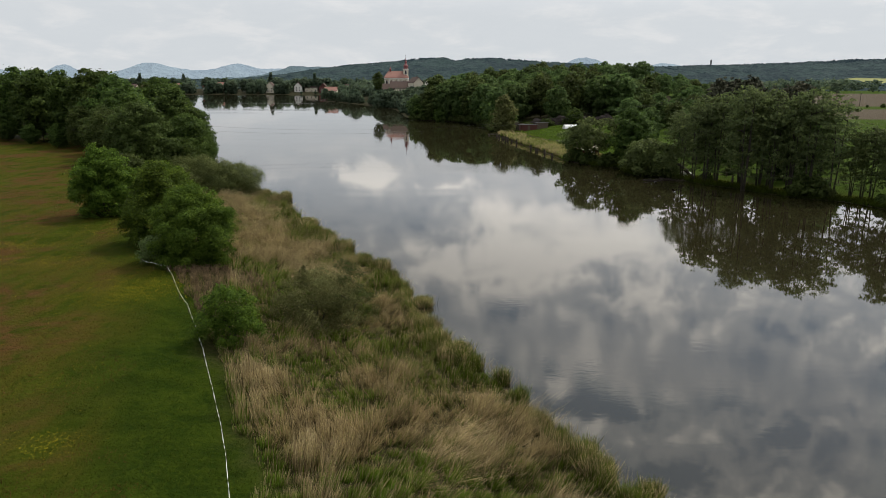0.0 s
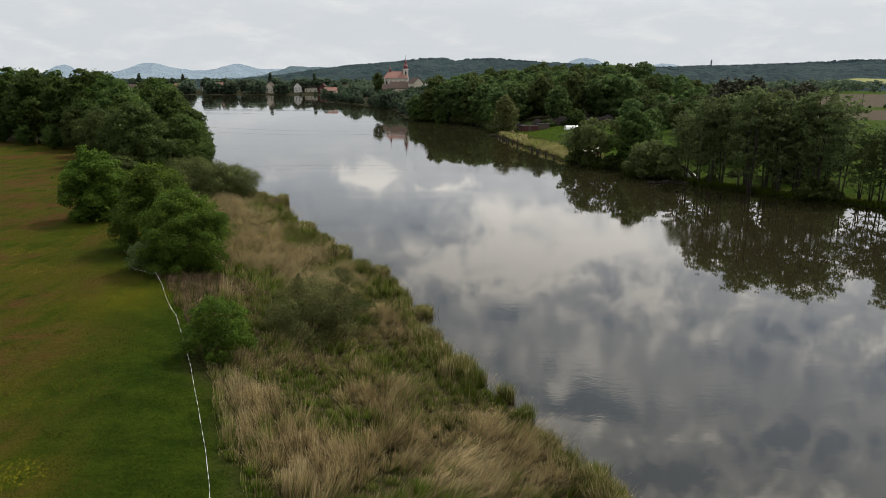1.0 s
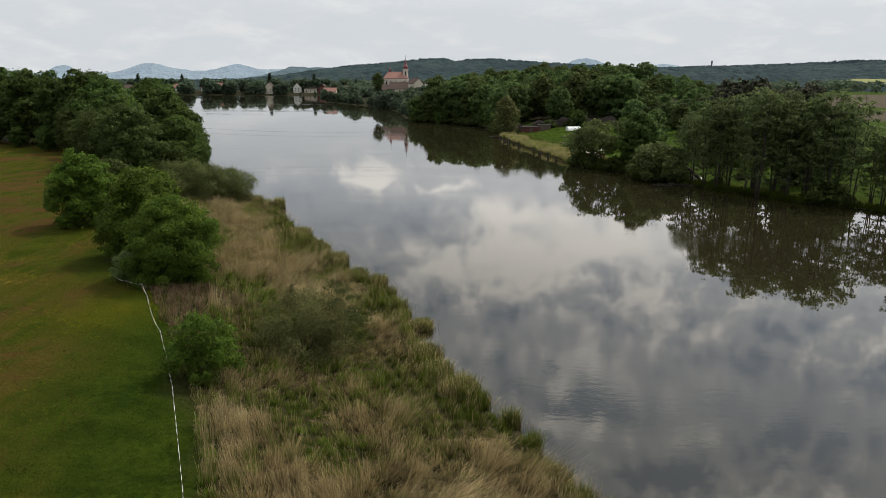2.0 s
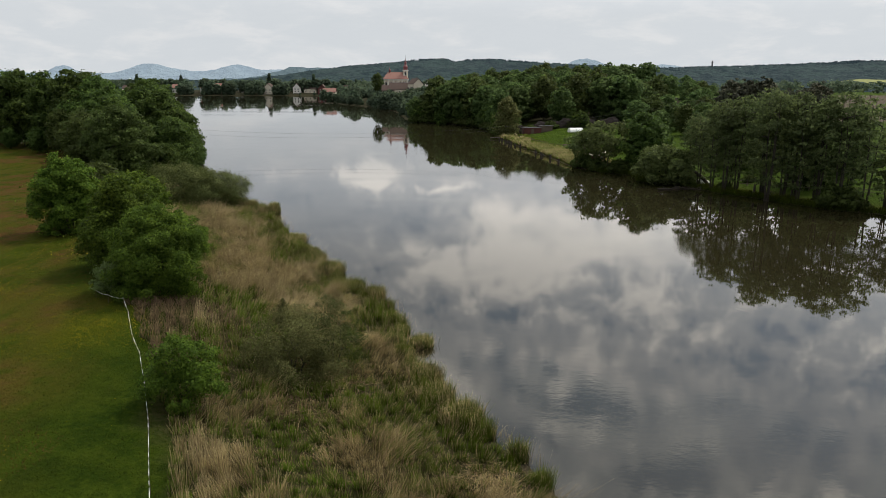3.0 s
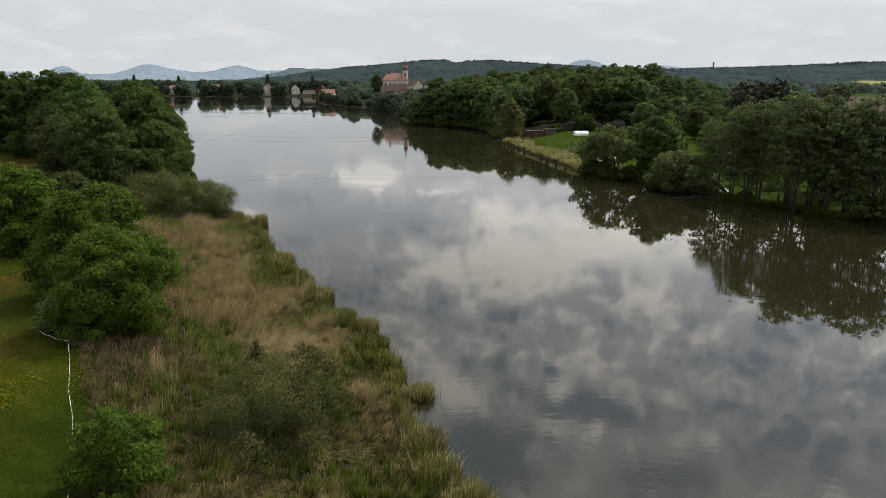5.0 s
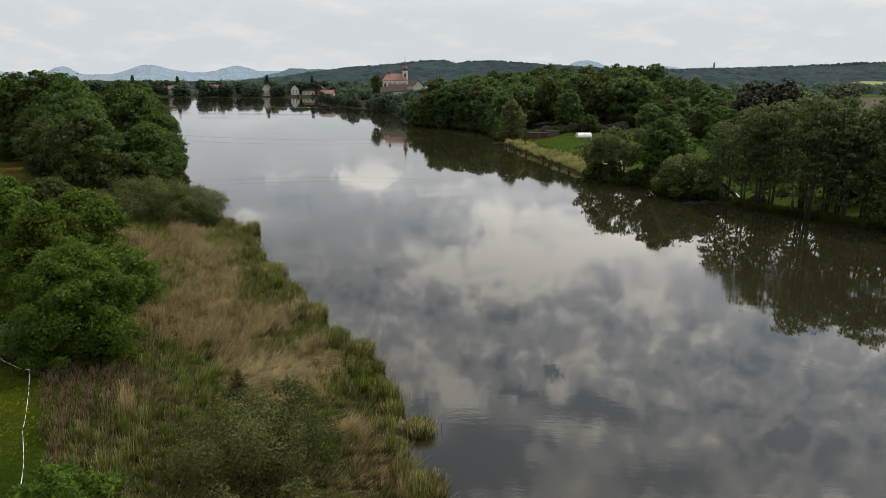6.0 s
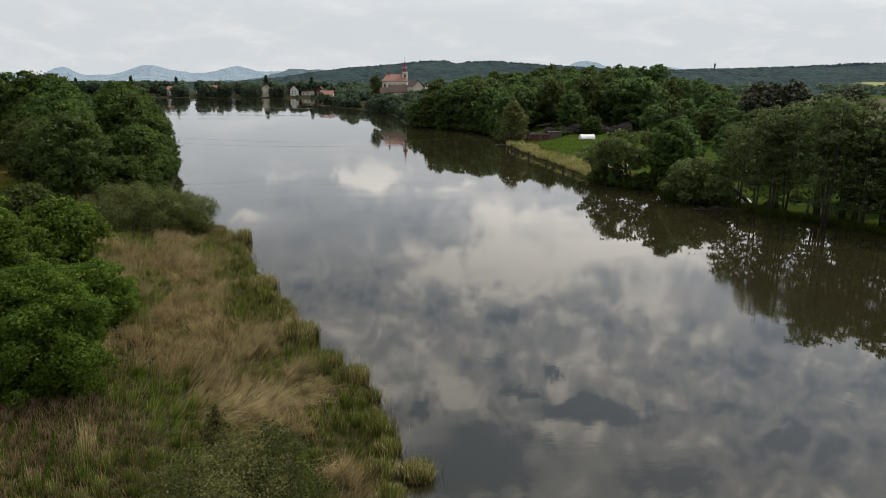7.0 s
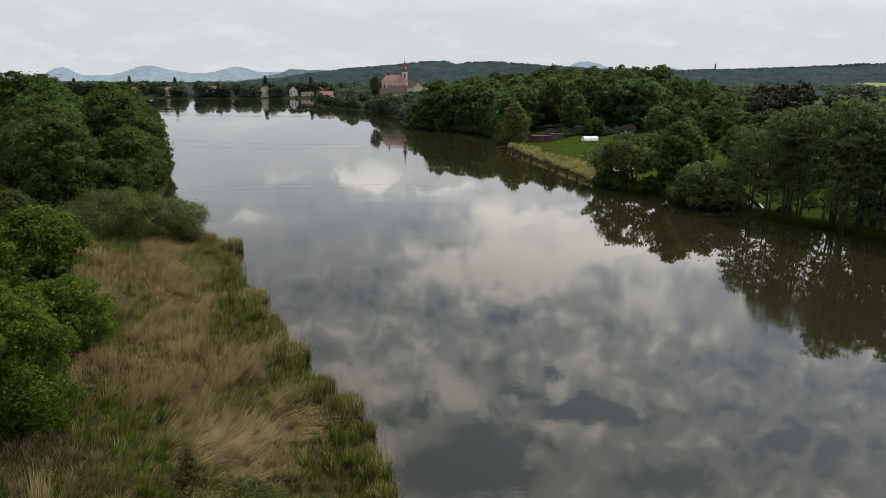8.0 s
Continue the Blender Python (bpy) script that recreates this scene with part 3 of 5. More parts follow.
    w = w * 0.72 + o * 0.5
    w /= np.linalg.norm(w, axis=1, keepdims=True) + 1e-9
    return leafy_mesh(name, rng, p, w, size, material, corners)


def scatter_lobes(rng, n, R, z0, z1, lobe, flat=0.8, bulge=0.5, power=1.0):
    """Lobes over an egg-shaped crown from z0 to z1 with its widest place at bulge."""
    out = []
    for i in range(n):
        t = ((i + 0.5) / n + rng.uniform(-0.5, 0.5) / n) ** power
        z = z0 + (z1 - z0) * t
        side = max(0.05, 1 - (abs(t - bulge) / (bulge if t < bulge else 1 - bulge)) ** 2.0) ** 0.5
        a = i * 2.39996 + rng.uniform(-0.5, 0.5)
        rr = R * side * (0.35 + 0.77 * rng.rand() ** 0.7)
        z += rng.normal() * 0.03 * (z1 - z0)
        out.append(((rr * math.cos(a), rr * math.sin(a), z), lobe * rng.uniform(0.55, 1.5) * (0.65 + 0.35 * side), flat * rng.uniform(0.8, 1.15)))
    return out


def stem(rng, x, y, x1, y1, h, r, bend=0.4, n=6):
    pts = []
    for i in range(n):
        t = i / (n - 1)
        pts.append((x + (x1 - x) * t + rng.uniform(-bend, bend) * t, y + (y1 - y) * t + rng.uniform(-bend, bend) * t, h * t - 0.3 * (i == 0)))
    return pts, [r * (1.35 if i == 0 else 1 - 0.8 * i / (n - 1)) for i in range(n)]


def make_tree(name, label, style, H, R, leaves, size, material, seed, category="tree", stems=1, m=None, group="", corners=4):
    rng = np.random.RandomState(seed)
    tree = thing(name, m or Matrix(), label, category, group)
    limbs = []
    if style == "round":
        lobes = scatter_lobes(rng, 30, R * 0.80, -0.10 * H, 0.88 * H, 0.33 * R, 0.9, 0.42) + scatter_lobes(rng, 170, R * 0.98, -0.14 * H, 0.96 * H, 0.15 * R, 0.85, 0.42)
        lobes.append(((0, 0, 0.45 * H), 0.55 * R, 1.0))
        low, trunk_h = 0.1, 0.6
    elif style == "broad":
        lobes = scatter_lobes(rng, 120, R * rng.uniform(0.9, 1.05), 0.10 * H, 0.95 * H, 0.24 * R, 0.8, 0.42)
        lobes.append(((0, 0, 0.5 * H), 0.55 * R, 1.3))
        low, trunk_h = 0.05 * H, 0.75
    elif style == "alder":
        lobes = scatter_lobes(rng, 120, R, 0.08 * H, 0.97 * H, 0.24 * R, 0.55, 0.60, 0.62)
        low, trunk_h = 0.13 * H, 0.95
    elif style == "willow":
        lobes = scatter_lobes(rng, 60, R, 0.30 * H, 0.94 * H, 0.20 * R, 0.8, 0.6)
        low, trunk_h = 0.20 * H, 0.7
    elif style == "shrub":
        lobes = scatter_lobes(rng, 60, R, 0.04 * H, 0.92 * H, 0.23 * R, 0.95, 0.25)
        lobes.append(((0, 0, 0.3 * H), 0.55 * R, 0.9))
        low, trunk_h = 0.05, 0.6
    else:  # conifer
        lobes = []
        for i in range(44):
            t = (i + 0.5) / 44
            a = i * 2.4
            rr = R * (1 - t) ** 0.8 * rng.uniform(0.4, 0.85)
            lobes.append(((rr * math.cos(a), rr * math.sin(a), H * (0.12 + 0.86 * t)), R * (0.34 - 0.2 * t), 0.55))
        low, trunk_h = 0.1, 0.95
    for s in range(stems):
        bm = bmesh.new()
        a = 2 * math.pi * s / stems + rng.uniform(0, 1)
        spread = 0.0 if stems == 1 else 0.05 * H
        base = 0.0 if stems == 1 else 0.25
        pts, radii = stem(rng, base * math.cos(a), base * math.sin(a), (base + spread * rng.uniform(0.5, 1.6)) * math.cos(a), (base + spread) * math.sin(a), trunk_h * H, 0.0062 * H + 0.045)
        tube(bm, pts, radii, 8)
        part("trunk", bm, M_BARK, tree, smooth=True)
        limbs.append(pts)
    for i in range(5 if H > 5 else 3):
        pts = limbs[i % len(limbs)]
        j = 2 + i % 3
        p0 = Vector(pts[j])
        c, r, _ = lobes[(i * 7 + 5) % len(lobes)]
        end = Vector(c)
        end.z = max(end.z, p0.z + 0.4)
        midp = (p0 + end) / 2 + Vector((0, 0, 0.12 * (end - p0).length))
        bm = bmesh.new()
        tube(bm, [p0, midp, end], [0.006 * H, 0.004 * H, 0.0015 * H], 6)
        part("limb", bm, M_BARK, tree, smooth=True)
    ob = new("crown", crown_mesh("crown", rng, lobes, leaves, size, material, low, corners=corners))
    ob.parent = tree
    return tree


def spot(x, y, turn=0.0, s=1.0, sz=None, sink=0.0):
    z = float(ground_height(np.array([x]), np.array([y]))[0])
    return Matrix.Translation((x, y, max(z, -0.3) - sink)) @ Matrix.Rotation(turn, 4, "Z") @ Matrix.Diagonal((s, s, sz or s, 1))


# the single bushes and trees of the near bank
make_tree("maple_tree", "round bright green field maple bush at the meadow edge", "round", 9.3, 3.7, 46000, 0.20, M_MAPLE, 1, stems=3, m=spot(-45, 91), corners=3)
make_tree("maple_tree", "round bright green field maple bush behind another one", "round", 9.2, 3.5, 54000, 0.165, M_MAPLE, 2, stems=2, m=spot(-31.5, 75.5), corners=3)
make_tree("maple_tree", "large round dense green field maple beside the reeds", "round", 8.0, 3.9, 92000, 0.13, M_MAPLE, 3, stems=3, m=spot(-25.0, 67.6), corners=3)
make_tree("maple_tree", "low round green maple bush hidden behind others", "round", 6.2, 4.2, 20000, 0.28, M_MAPLE, 11, stems=2, m=spot(-41, 99.5), corners=3)
make_tree("maple_tree", "small round green maple bush among larger ones", "round", 5.2, 3.1, 26000, 0.16, M_MAPLE, 13, stems=2, m=spot(-28.2, 81.0), corners=3)
make_tree("bush", "dark round bush between maples and lakeside wood", "round", 6.0, 3.8, 12000, 0.32, M_DARKLEAF, 12, "bush", 2, spot(-50.5, 110.5), corners=3)
make_tree("shrub", "low grey-green shrub at the foot of the maples", "shrub", 2.8, 1.9, 5000, 0.20, M_WILLOW, 4, "bush", 2, spot(-28.6, 67.2))
make_tree("sapling", "young bright green broadleaf sapling beside the tape fence", "shrub", 4.6, 2.2, 14000, 0.125, M_MAPLE, 5, "tree", 3, spot(-15.4, 47.5), corners=3)
make_tree("willow_bush", "wide grey-green goat willow bush in the reeds", "shrub", 4.3, 3.7, 25000, 0.115, M_GREYWILLOW, 6, "bush", 4, spot(-10.2, 54.6))
make_tree("willow_bush", "taller thin dark willow bush with bare stems showing", "shrub", 5.8, 2.2, 7000, 0.11, M_DARKLEAF, 7, "bush", 3, spot(-8.0, 56.6))
make_tree("spruce_sapling", "small grey-green pointed sapling in the reeds", "conifer", 2.6, 1.1, 1300, 0.16, M_GREYWILLOW, 8, "tree", 1, spot(-13.2, 63.5))
make_tree("willow_bush", "broad grey-green willow thicket on the lake shore", "shrub", 6.3, 6.2, 36000, 0.15, M_THICKET, 9, "bush", 5, spot(-42.5, 120.5, 0, 1.0), corners=3)
make_tree("willow_bush", "low grey-green willow bush on the lake shore", "shrub", 5.6, 5.2, 28000, 0.15, M_THICKET, 10, "bush", 4, spot(-37.4, 122.0), corners=3)

# woods on the left bank
WEST = "trees of the west wood"
wood_a = make_tree("tree", "dense dark green broadleaf tree in the lakeside wood", "broad", 18.0, 6.4, 11500, 0.52, M_OAK, 20, group=WEST, m=spot(-84, 181), corners=3)
wood_b = make_tree("tree", "dense dark green broadleaf tree in the lakeside wood", "broad", 18.0, 5.8, 11500, 0.52, M_OAK, 21, group=WEST, m=spot(-100, 190, 1), corners=3)
wood_c = make_tree("tree", "dark dull-leaved broadleaf tree in the lakeside wood", "broad", 17.0, 7.0, 15000, 0.46, M_DARKLEAF, 22, group=WEST, m=spot(-60.5, 140, 1, 0.82), corners=3)
wood_d = make_tree("alder_tree", "alder leaning over the water from the west bank", "broad", 14.0, 5.8, 11500, 0.46, M_OAK, 23, group=WEST, m=spot(-57.5, 156, 0.4, 0.88), stems=2, corners=3)
rr = random.Random(4)
for src, x, y, s in ((wood_d, -60.5, 168, 1.0), (wood_d, -55.5, 149, 0.66), (wood_b, -66, 150, 0.86), (wood_c, -70, 146, 0.80), (wood_a, -72, 160, 0.95), (wood_b, -72, 188, 0.98), (wood_d, -66.5, 185, 1.1), (wood_a, -92, 186, 1.05), (wood_b, -112, 196, 1.08), (wood_c, -80, 166, 0.85),
                     (wood_a, -121, 203, 1.1), (wood_b, -131, 206, 1.02), (wood_a, -141, 210, 1.05), (wood_b, -152, 214, 1.1), (wood_c, -106, 203, 1.1),
                     (wood_a, -97, 204, 1.12), (wood_b, -80, 200, 1.05), (wood_d, -75, 205, 1.1), (wood_d, -87, 231, 1.2), (wood_a, -95, 240, 1.05), (wood_b, -118, 218, 1.12), 
                     (wood_d, -97, 256, 1.2), (wood_a, -92, 222, 1.0), (wood_d, -112, 288, 1.2), (wood_c, -89, 175, 0.75), (wood_d, -99, 180, 0.5), (wood_d, -122, 196, 0.5), (wood_d, -111, 188, 0.45), (wood_d, -135, 199, 0.5), (wood_c, -144, 203, 0.6), (wood_c, -158, 207, 0.6)):
    copy_thing(src, spot(x, y, rr.uniform(0, 6), s * rr.uniform(0.94, 1.05)))

for x, y, s in ((-52.2, 151, 0.42), (-55.6, 163, 0.45), (-58.8, 174, 0.45), (-63, 186, 0.48), (-68.5, 197, 0.5)):
    copy_thing(wood_d, spot(x, y, rr.uniform(0, 6), s))

# alders and willows on the east bank
EAST = "alders of the east bank"
alder_a = make_tree("alder_tree", "tall thin-crowned alder with dark bare stems on the shore", "alder", 19.5, 3.9, 4700, 0.34, M_ALDER, 30, group=EAST, m=spot(57.5, 130), stems=3, corners=3)
alder_b = make_tree("alder_tree", "tall thin-crowned alder with dark bare stems on the shore", "alder", 17.5, 3.3, 3600, 0.34, M_ALDER, 31, group=EAST, m=spot(53.5, 139), stems=3, corners=3)
alder_c = make_tree("alder_tree", "slender alder with an open crown on the shore", "alder", 16.5, 2.7, 2600, 0.34, M_ALDER, 32, group=EAST, m=spot(61.5, 127.5), stems=2, corners=3)
under = make_tree("bush", "dark undergrowth bush below the alders", "shrub", 3.6, 3.0, 1900, 0.5, M_DARKLEAF, 33, "bush", 3, spot(66, 123), "bushes of the east bank", 3)
for src, x, y, s in ((alder_a, 58.8, 134.8, 0.98), (alder_b, 61.2, 132.0, 1.05), (alder_a, 55.6, 138.6, 0.92), (alder_c, 52.0, 141.6, 1.0), (alder_b, 65.0, 128.0, 1.0), (alder_b, 74.2, 117.5, 0.72), (alder_a, 77.5, 115.5, 0.82), (alder_b, 72.0, 119.8, 0.68), (alder_a, 66.5, 124, 0.98), (alder_b, 62.5, 131, 1.08), (alder_c, 69.5, 121.5, 1.08), (alder_c, 73.5, 119, 0.8), (alder_a, 75.5, 113, 0.86), (alder_b, 51, 145.5, 0.8), (alder_c, 50.5, 149, 0.85), (alder_b, 70, 127, 0.95),
                     (alder_c, 55.5, 142, 1.0), (alder_a, 79, 107, 0.9), (alder_b, 84, 100, 0.9), (alder_a, 91, 88, 0.95), (alder_c, 60, 137, 0.9), (alder_b, 78, 118, 0.8), (alder_c, 64.5, 126.5, 1.1)):
    copy_thing(src, spot(x, y, rr.uniform(0, 6), s))
for x, y, s in ((64.5, 124, 0.5), (68.5, 121, 0.5), (74.5, 114, 0.5), (77, 108, 0.6), (54.4, 141, 0.45), (49.5, 147.6, 0.6), (80, 104, 0.9), (48.5, 164, 0.9), (40.5, 166.5, 0.8), (36.5, 171, 0.7), (34, 176, 0.8)):
    copy_thing(under, spot(x, y, rr.uniform(0, 6), s))
for i in range(7):
    x, y = rr.uniform(56, 88), rr.uniform(118, 160)
    if 6 < float(shore_distance(np.array([x]), np.array([y]))[0]) < 20:
        copy_thing(under, spot(x, y, rr.uniform(0, 6), rr.uniform(0.35, 0.75)))
make_tree("willow_tree", "spreading grey-green willow with several leaning trunks", "willow", 11.6, 6.4, 5600, 0.44, M_WILLOW, 40, stems=3, m=spot(38.5, 170.5), corners=3)
make_tree("willow_tree", "tall dense green willow on the shore", "broad", 13.8, 5.2, 9000, 0.5, M_OAK, 41, stems=2, m=spot(46, 166), corners=3)
make_tree("willow_bush", "rounded grey-green willow bush over the water", "shrub", 7.6, 5.6, 9500, 0.42, M_WILLOW, 42, "bush", 4, spot(45.5, 150.5), corners=3)
make_tree("willow_tree", "lone olive-grey willow at the tip of the spit", "round", 14.4, 4.6, 6500, 0.5, M_GREYWILLOW, 43, stems=2, m=spot(23.6, 262), corners=3)
make_tree("willow_tree", "small willow beside the pasture", "willow", 8.5, 4.4, 3000, 0.44, M_WILLOW, 44, stems=2, m=spot(34.5, 178), corners=3)

# mixed wood on the hill and behind the bank
HILL = "trees of the hill wood"
hill_a = make_tree("tree", "dark green broadleaf tree of the hill wood", "broad", 17.0, 6.0, 3300, 0.86, M_HILLLEAF, 50, group=HILL, m=spot(10, 345), corners=3)
hill_b = make_tree("tree", "dark green broadleaf tree of the hill wood", "broad", 16.0, 5.2, 3100, 0.86, M_HILLLEAF, 51, group=HILL, m=spot(24, 345, 2), corners=3)
hill_c = make_tree("oak_tree", "dark olive broadleaf tree of the hill wood", "broad", 18.0, 5.6, 3300, 0.86, M_DARKLEAF, 52, group=HILL, m=spot(46, 338, 1), corners=3)
pine_a = make_tree("pine_tree", "dark brownish-green pine in a small stand", "alder", 17.0, 4.4, 4600, 0.75, M_PINE, 53, group="pines beyond the bank", m=spot(104, 238), corners=3)
small_a = make_tree("thorn_tree", "small dense green tree behind the bank", "round", 9.0, 4.6, 1500, 0.95, M_OAK, 54, group="trees behind the bank", m=spot(70, 140), corners=3)
small_far = make_tree("thorn_tree", "small tree on the slope below the church, greyed by painted haze", "round", 9.0, 4.2, 1100, 1.1, M_HAZYLEAF, 55, group="trees below the church", m=spot(-15, 470), corners=3)
sources = (hill_a, hill_b, hill_c, hill_a)
placed = [(10, 345), (24, 345), (46, 338), (70, 140)]
for src, x, y, s in ((hill_c, -7, 353, 0.74), (hill_b, -12.5, 352, 0.72), (hill_a, -13.5, 362, 0.62), (hill_c, -4, 345, 0.85), (hill_b, 2, 341, 1.1), (hill_a, 7, 338, 1.15), (hill_b, 12, 333, 1.1), (hill_c, 16, 324, 1.05), (hill_a, 19.5, 316, 1.05), (hill_b, 24, 300, 1.0), (hill_c, -2, 356, 1.1), (small_a, 20, 309, 1.1), (small_a, -11, 349, 0.8), (small_a, 0, 337.5, 0.8), (small_a, 9, 331.5, 0.8), (small_a, 17, 318.5, 0.8), (small_a, 24, 288, 1.0), (small_a, 27, 281, 0.8), (small_a, 52, 272, 0.7)):
    placed.append((x, y))
    copy_thing(src, spot(x, y, rr.uniform(0, 6), s))


def plant(n, x0, x1, y0, y1, gap, ok, lo, hi, srcs):
    made = tries = 0
    while made < n and tries < n * 60:
        tries += 1
        x, y = rr.uniform(x0, x1), rr.uniform(y0, y1)
        if not ok(x, y) or min((x - a) ** 2 + (y - b) ** 2 for a, b in placed) < gap * gap:
            continue
        if float(shore_distance(np.array([x]), np.array([y]))[0]) < 3.5:
            continue
        placed.append((x, y))
        copy_thing(srcs[made % len(srcs)], spot(x, y, rr.uniform(0, 6), rr.uniform(lo, hi)))
        made += 1


def on_hill(x, y):
    return ((x - 90) / 105) ** 2 + ((y - 385) / 105) ** 2 < 1 and y > 262 + 0.12 * x


plant(22, -12, 75, 275, 372, 7.5, lambda x, y: y > 279 and (x > 24 or y > 330), 0.85, 1.12, sources)
plant(84, 10, 150, 270, 470, 6.6, lambda x, y: on_hill(x, y) and x < 0.295 * y, 0.74, 1.04, sources)
plant(18, 70, 180, 262, 440, 6.6, lambda x, y: 0.295 * y <= x < 0.36 * y, 0.60, 0.80, sources)
plant(16, 80, 180, 255, 420, 6.6, lambda x, y: 0.36 * y <= x < 0.44 * y, 0.40, 0.56, sources)
plant(26, 58, 130, 178, 268, 7.5, lambda x, y: x > 62 + (268 - y) * 0.05 and x < 0.50 * y, 0.50, 0.72, sources)
plant(9, 60, 100, 138, 190, 7.5, lambda x, y: float(shore_distance(np.array([x]), np.array([y]))[0]) > 19 and x < 0.53 * y + 4, 0.75, 1.15, (small_a,))
plant(16, 90, 124, 226, 250, 3.8, lambda x, y: True, 0.68, 1.0, (pine_a,))
plant(34, -112, 20, 440, 640, 6.0, lambda x, y: y > 515 and ((x + 30) / 22) ** 2 + ((y - 512) / 20) ** 2 > 1, 0.7, 1.3, (small_far,))
plant(30, -50, 16, 400, 500, 4.5, lambda x, y: 4 < float(shore_distance(np.array([x]), np.array([y]))[0]) < 40 and y < 492, 0.6, 1.0, (small_far,))
plant(16, 150, 420, 412, 426, 8.0, lambda x, y: x > 0.5 * y - 20, 0.16, 0.30, (small_a,))
for i in range(16):
    copy_thing(small_far, spot(-38 + i * 2.4, 479 + rr.uniform(0, 8), rr.uniform(0, 6), rr.uniform(0.95, 1.3)))
copy_thing(hill_c, Matrix.Translation((-45.0, 506, 11.0)) @ Matrix.Diagonal((0.66, 0.66, 0.72, 1)))
for i in range(9):
    copy_thing(small_far, spot(-43 + i * 3.4, 488 + rr.uniform(-1.5, 1.5), rr.uniform(0, 6), rr.uniform(1.0, 1.35)))
copy_thing(small_far, Matrix.Translation((-103, 628, 1.5)))
copy_thing(small_far, Matrix.Translation((-97, 626, 1.5)) @ Matrix.Diagonal((0.9, 0.9, 0.8, 1)))
for i in range(5):
    copy_thing(under, spot(27 + i * 7.0, 272.5 + rr.uniform(-0.6, 1.5), rr.uniform(0, 6), rr.uniform(0.5, 1.0)))
bank = [(-15, 349), (4, 335.5), (15, 316.5), (22.5, 289), (22, 264)]
for (ax, ay), (bx, by), n in zip(bank, bank[1:], (8, 8, 9, 7)):
    for i in range(n):
        t = (i + rr.random()) / n
        copy_thing(under, spot(ax + (bx - ax) * t + rr.uniform(-0.3, 1.5), ay + (by - ay) * t + rr.uniform(-0.5, 1.2), rr.uniform(0, 6), rr.uniform(0.6, 1.1)))
cove = [(-112, 700), (-84, 575), (-58, 530), (-30, 455), (-18, 365)]
for (ax, ay), (bx, by), n in zip(cove, cove[1:], (13, 7, 11, 10)):
    for i in range(n):
        t = (i + rr.random()) / n
        copy_thing(small_far, spot(ax + (bx - ax) * t + rr.uniform(2.5, 7), ay + (by - ay) * t + rr.uniform(1, 4), rr.uniform(0, 6), rr.uniform(0.45, 0.9)))


def build_far_woods():
    """Hedges, gardens and woods beyond the far shore, as one leafy mass."""
    rng = np.random.RandomState(77)
    sprays = []

    def clump(x, y, h, r, n, size):
        lobes = scatter_lobes(rng, 9, r, 0.15 * h, 0.9 * h, 0.5 * r, 0.9, 0.4)
        c = np.array([l[0] for l in lobes])
        rad = np.array([l[1] for l in lobes])
        k = rng.choice(len(lobes), n)
        w = rng.normal(size=(n, 3))
        w[:, 2] = np.abs(w[:, 2])
        w /= np.linalg.norm(w, axis=1, keepdims=True)
        p = c[k] + w * (rad[k] * rng.uniform(0.6, 1.05, n))[:, None] + np.array([x, y, 2.0])
        sprays.append((p, w, np.full(n, size)))

    for _ in range(330):
        y = rng.uniform(860, 1330)
        x = rng.uniform(-0.60, 0.02) * y
        if y < 930 and rng.rand() < 0.55:
            continue
        clump(x, y, rng.uniform(8, 15), rng.uniform(5, 10), 135, 2.8)
    for _ in range(260):
        y = rng.uniform(780, 1750)
        x = rng.uniform(0.28, 0.72) * y
        if 430 < y < 800 and x > 0.50 * y - 20:
            continue
        clump(x, y, rng.uniform(9, 16), rng.uniform(6, 12), 135, 3.0)
    for _ in range(150):
        y = rng.uniform(600, 900)
        x = rng.uniform(-0.14, 0.28) * y
        clump(x, y, rng.uniform(8, 14), rng.uniform(5, 9), 135, 2.4)
    p, w, size = (np.concatenate(v) for v in zip(*sprays))
    me = leafy_mesh("far_woods", rng, p, w, size, M_HAZYLEAF, 3)
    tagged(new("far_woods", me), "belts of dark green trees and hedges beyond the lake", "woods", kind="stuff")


build_far_woods()
shore_tree = make_tree("garden_tree", "dark garden tree on the far lake shore", "broad", 12.0, 5.0, 900, 1.7, M_HAZYLEAF, 60, group="trees of the far shore", m=spot(-262, 836), corners=3)
shore_fir = make_tree("fir_tree", "dark pointed fir among the far houses", "conifer", 16.0, 3.6, 900, 1.7, M_HAZYLEAF, 61, group="trees of the far shore", m=spot(-274, 842), corners=3)
house_x = (-366, -352, -332, -312, -262, -284, -203, -173, -140, -158, -112, -236)
for i in range(84):
    x = -436 + i * 4.1 + rr.uniform(-2, 2)
    front = min(abs(x - h) for h in house_x) > 7.5
    copy_thing(shore_fir if i % 13 == 4 else shore_tree, spot(x, (831 if front else 858) + rr.uniform(0, 9), rr.uniform(0, 6), rr.uniform(0.7, 1.35) if front else rr.uniform(1.0, 1.4)))
for i in range(54):
    x = -424 + i * 5.9 + rr.uniform(-2, 2)
    if min(abs(x - h) for h in house_x) < 6.5:
        continue
    copy_thing(shore_tree, spot(x, 827.5 + rr.uniform(0, 2.5), rr.uniform(0, 6), rr.uniform(0.26, 0.55)))

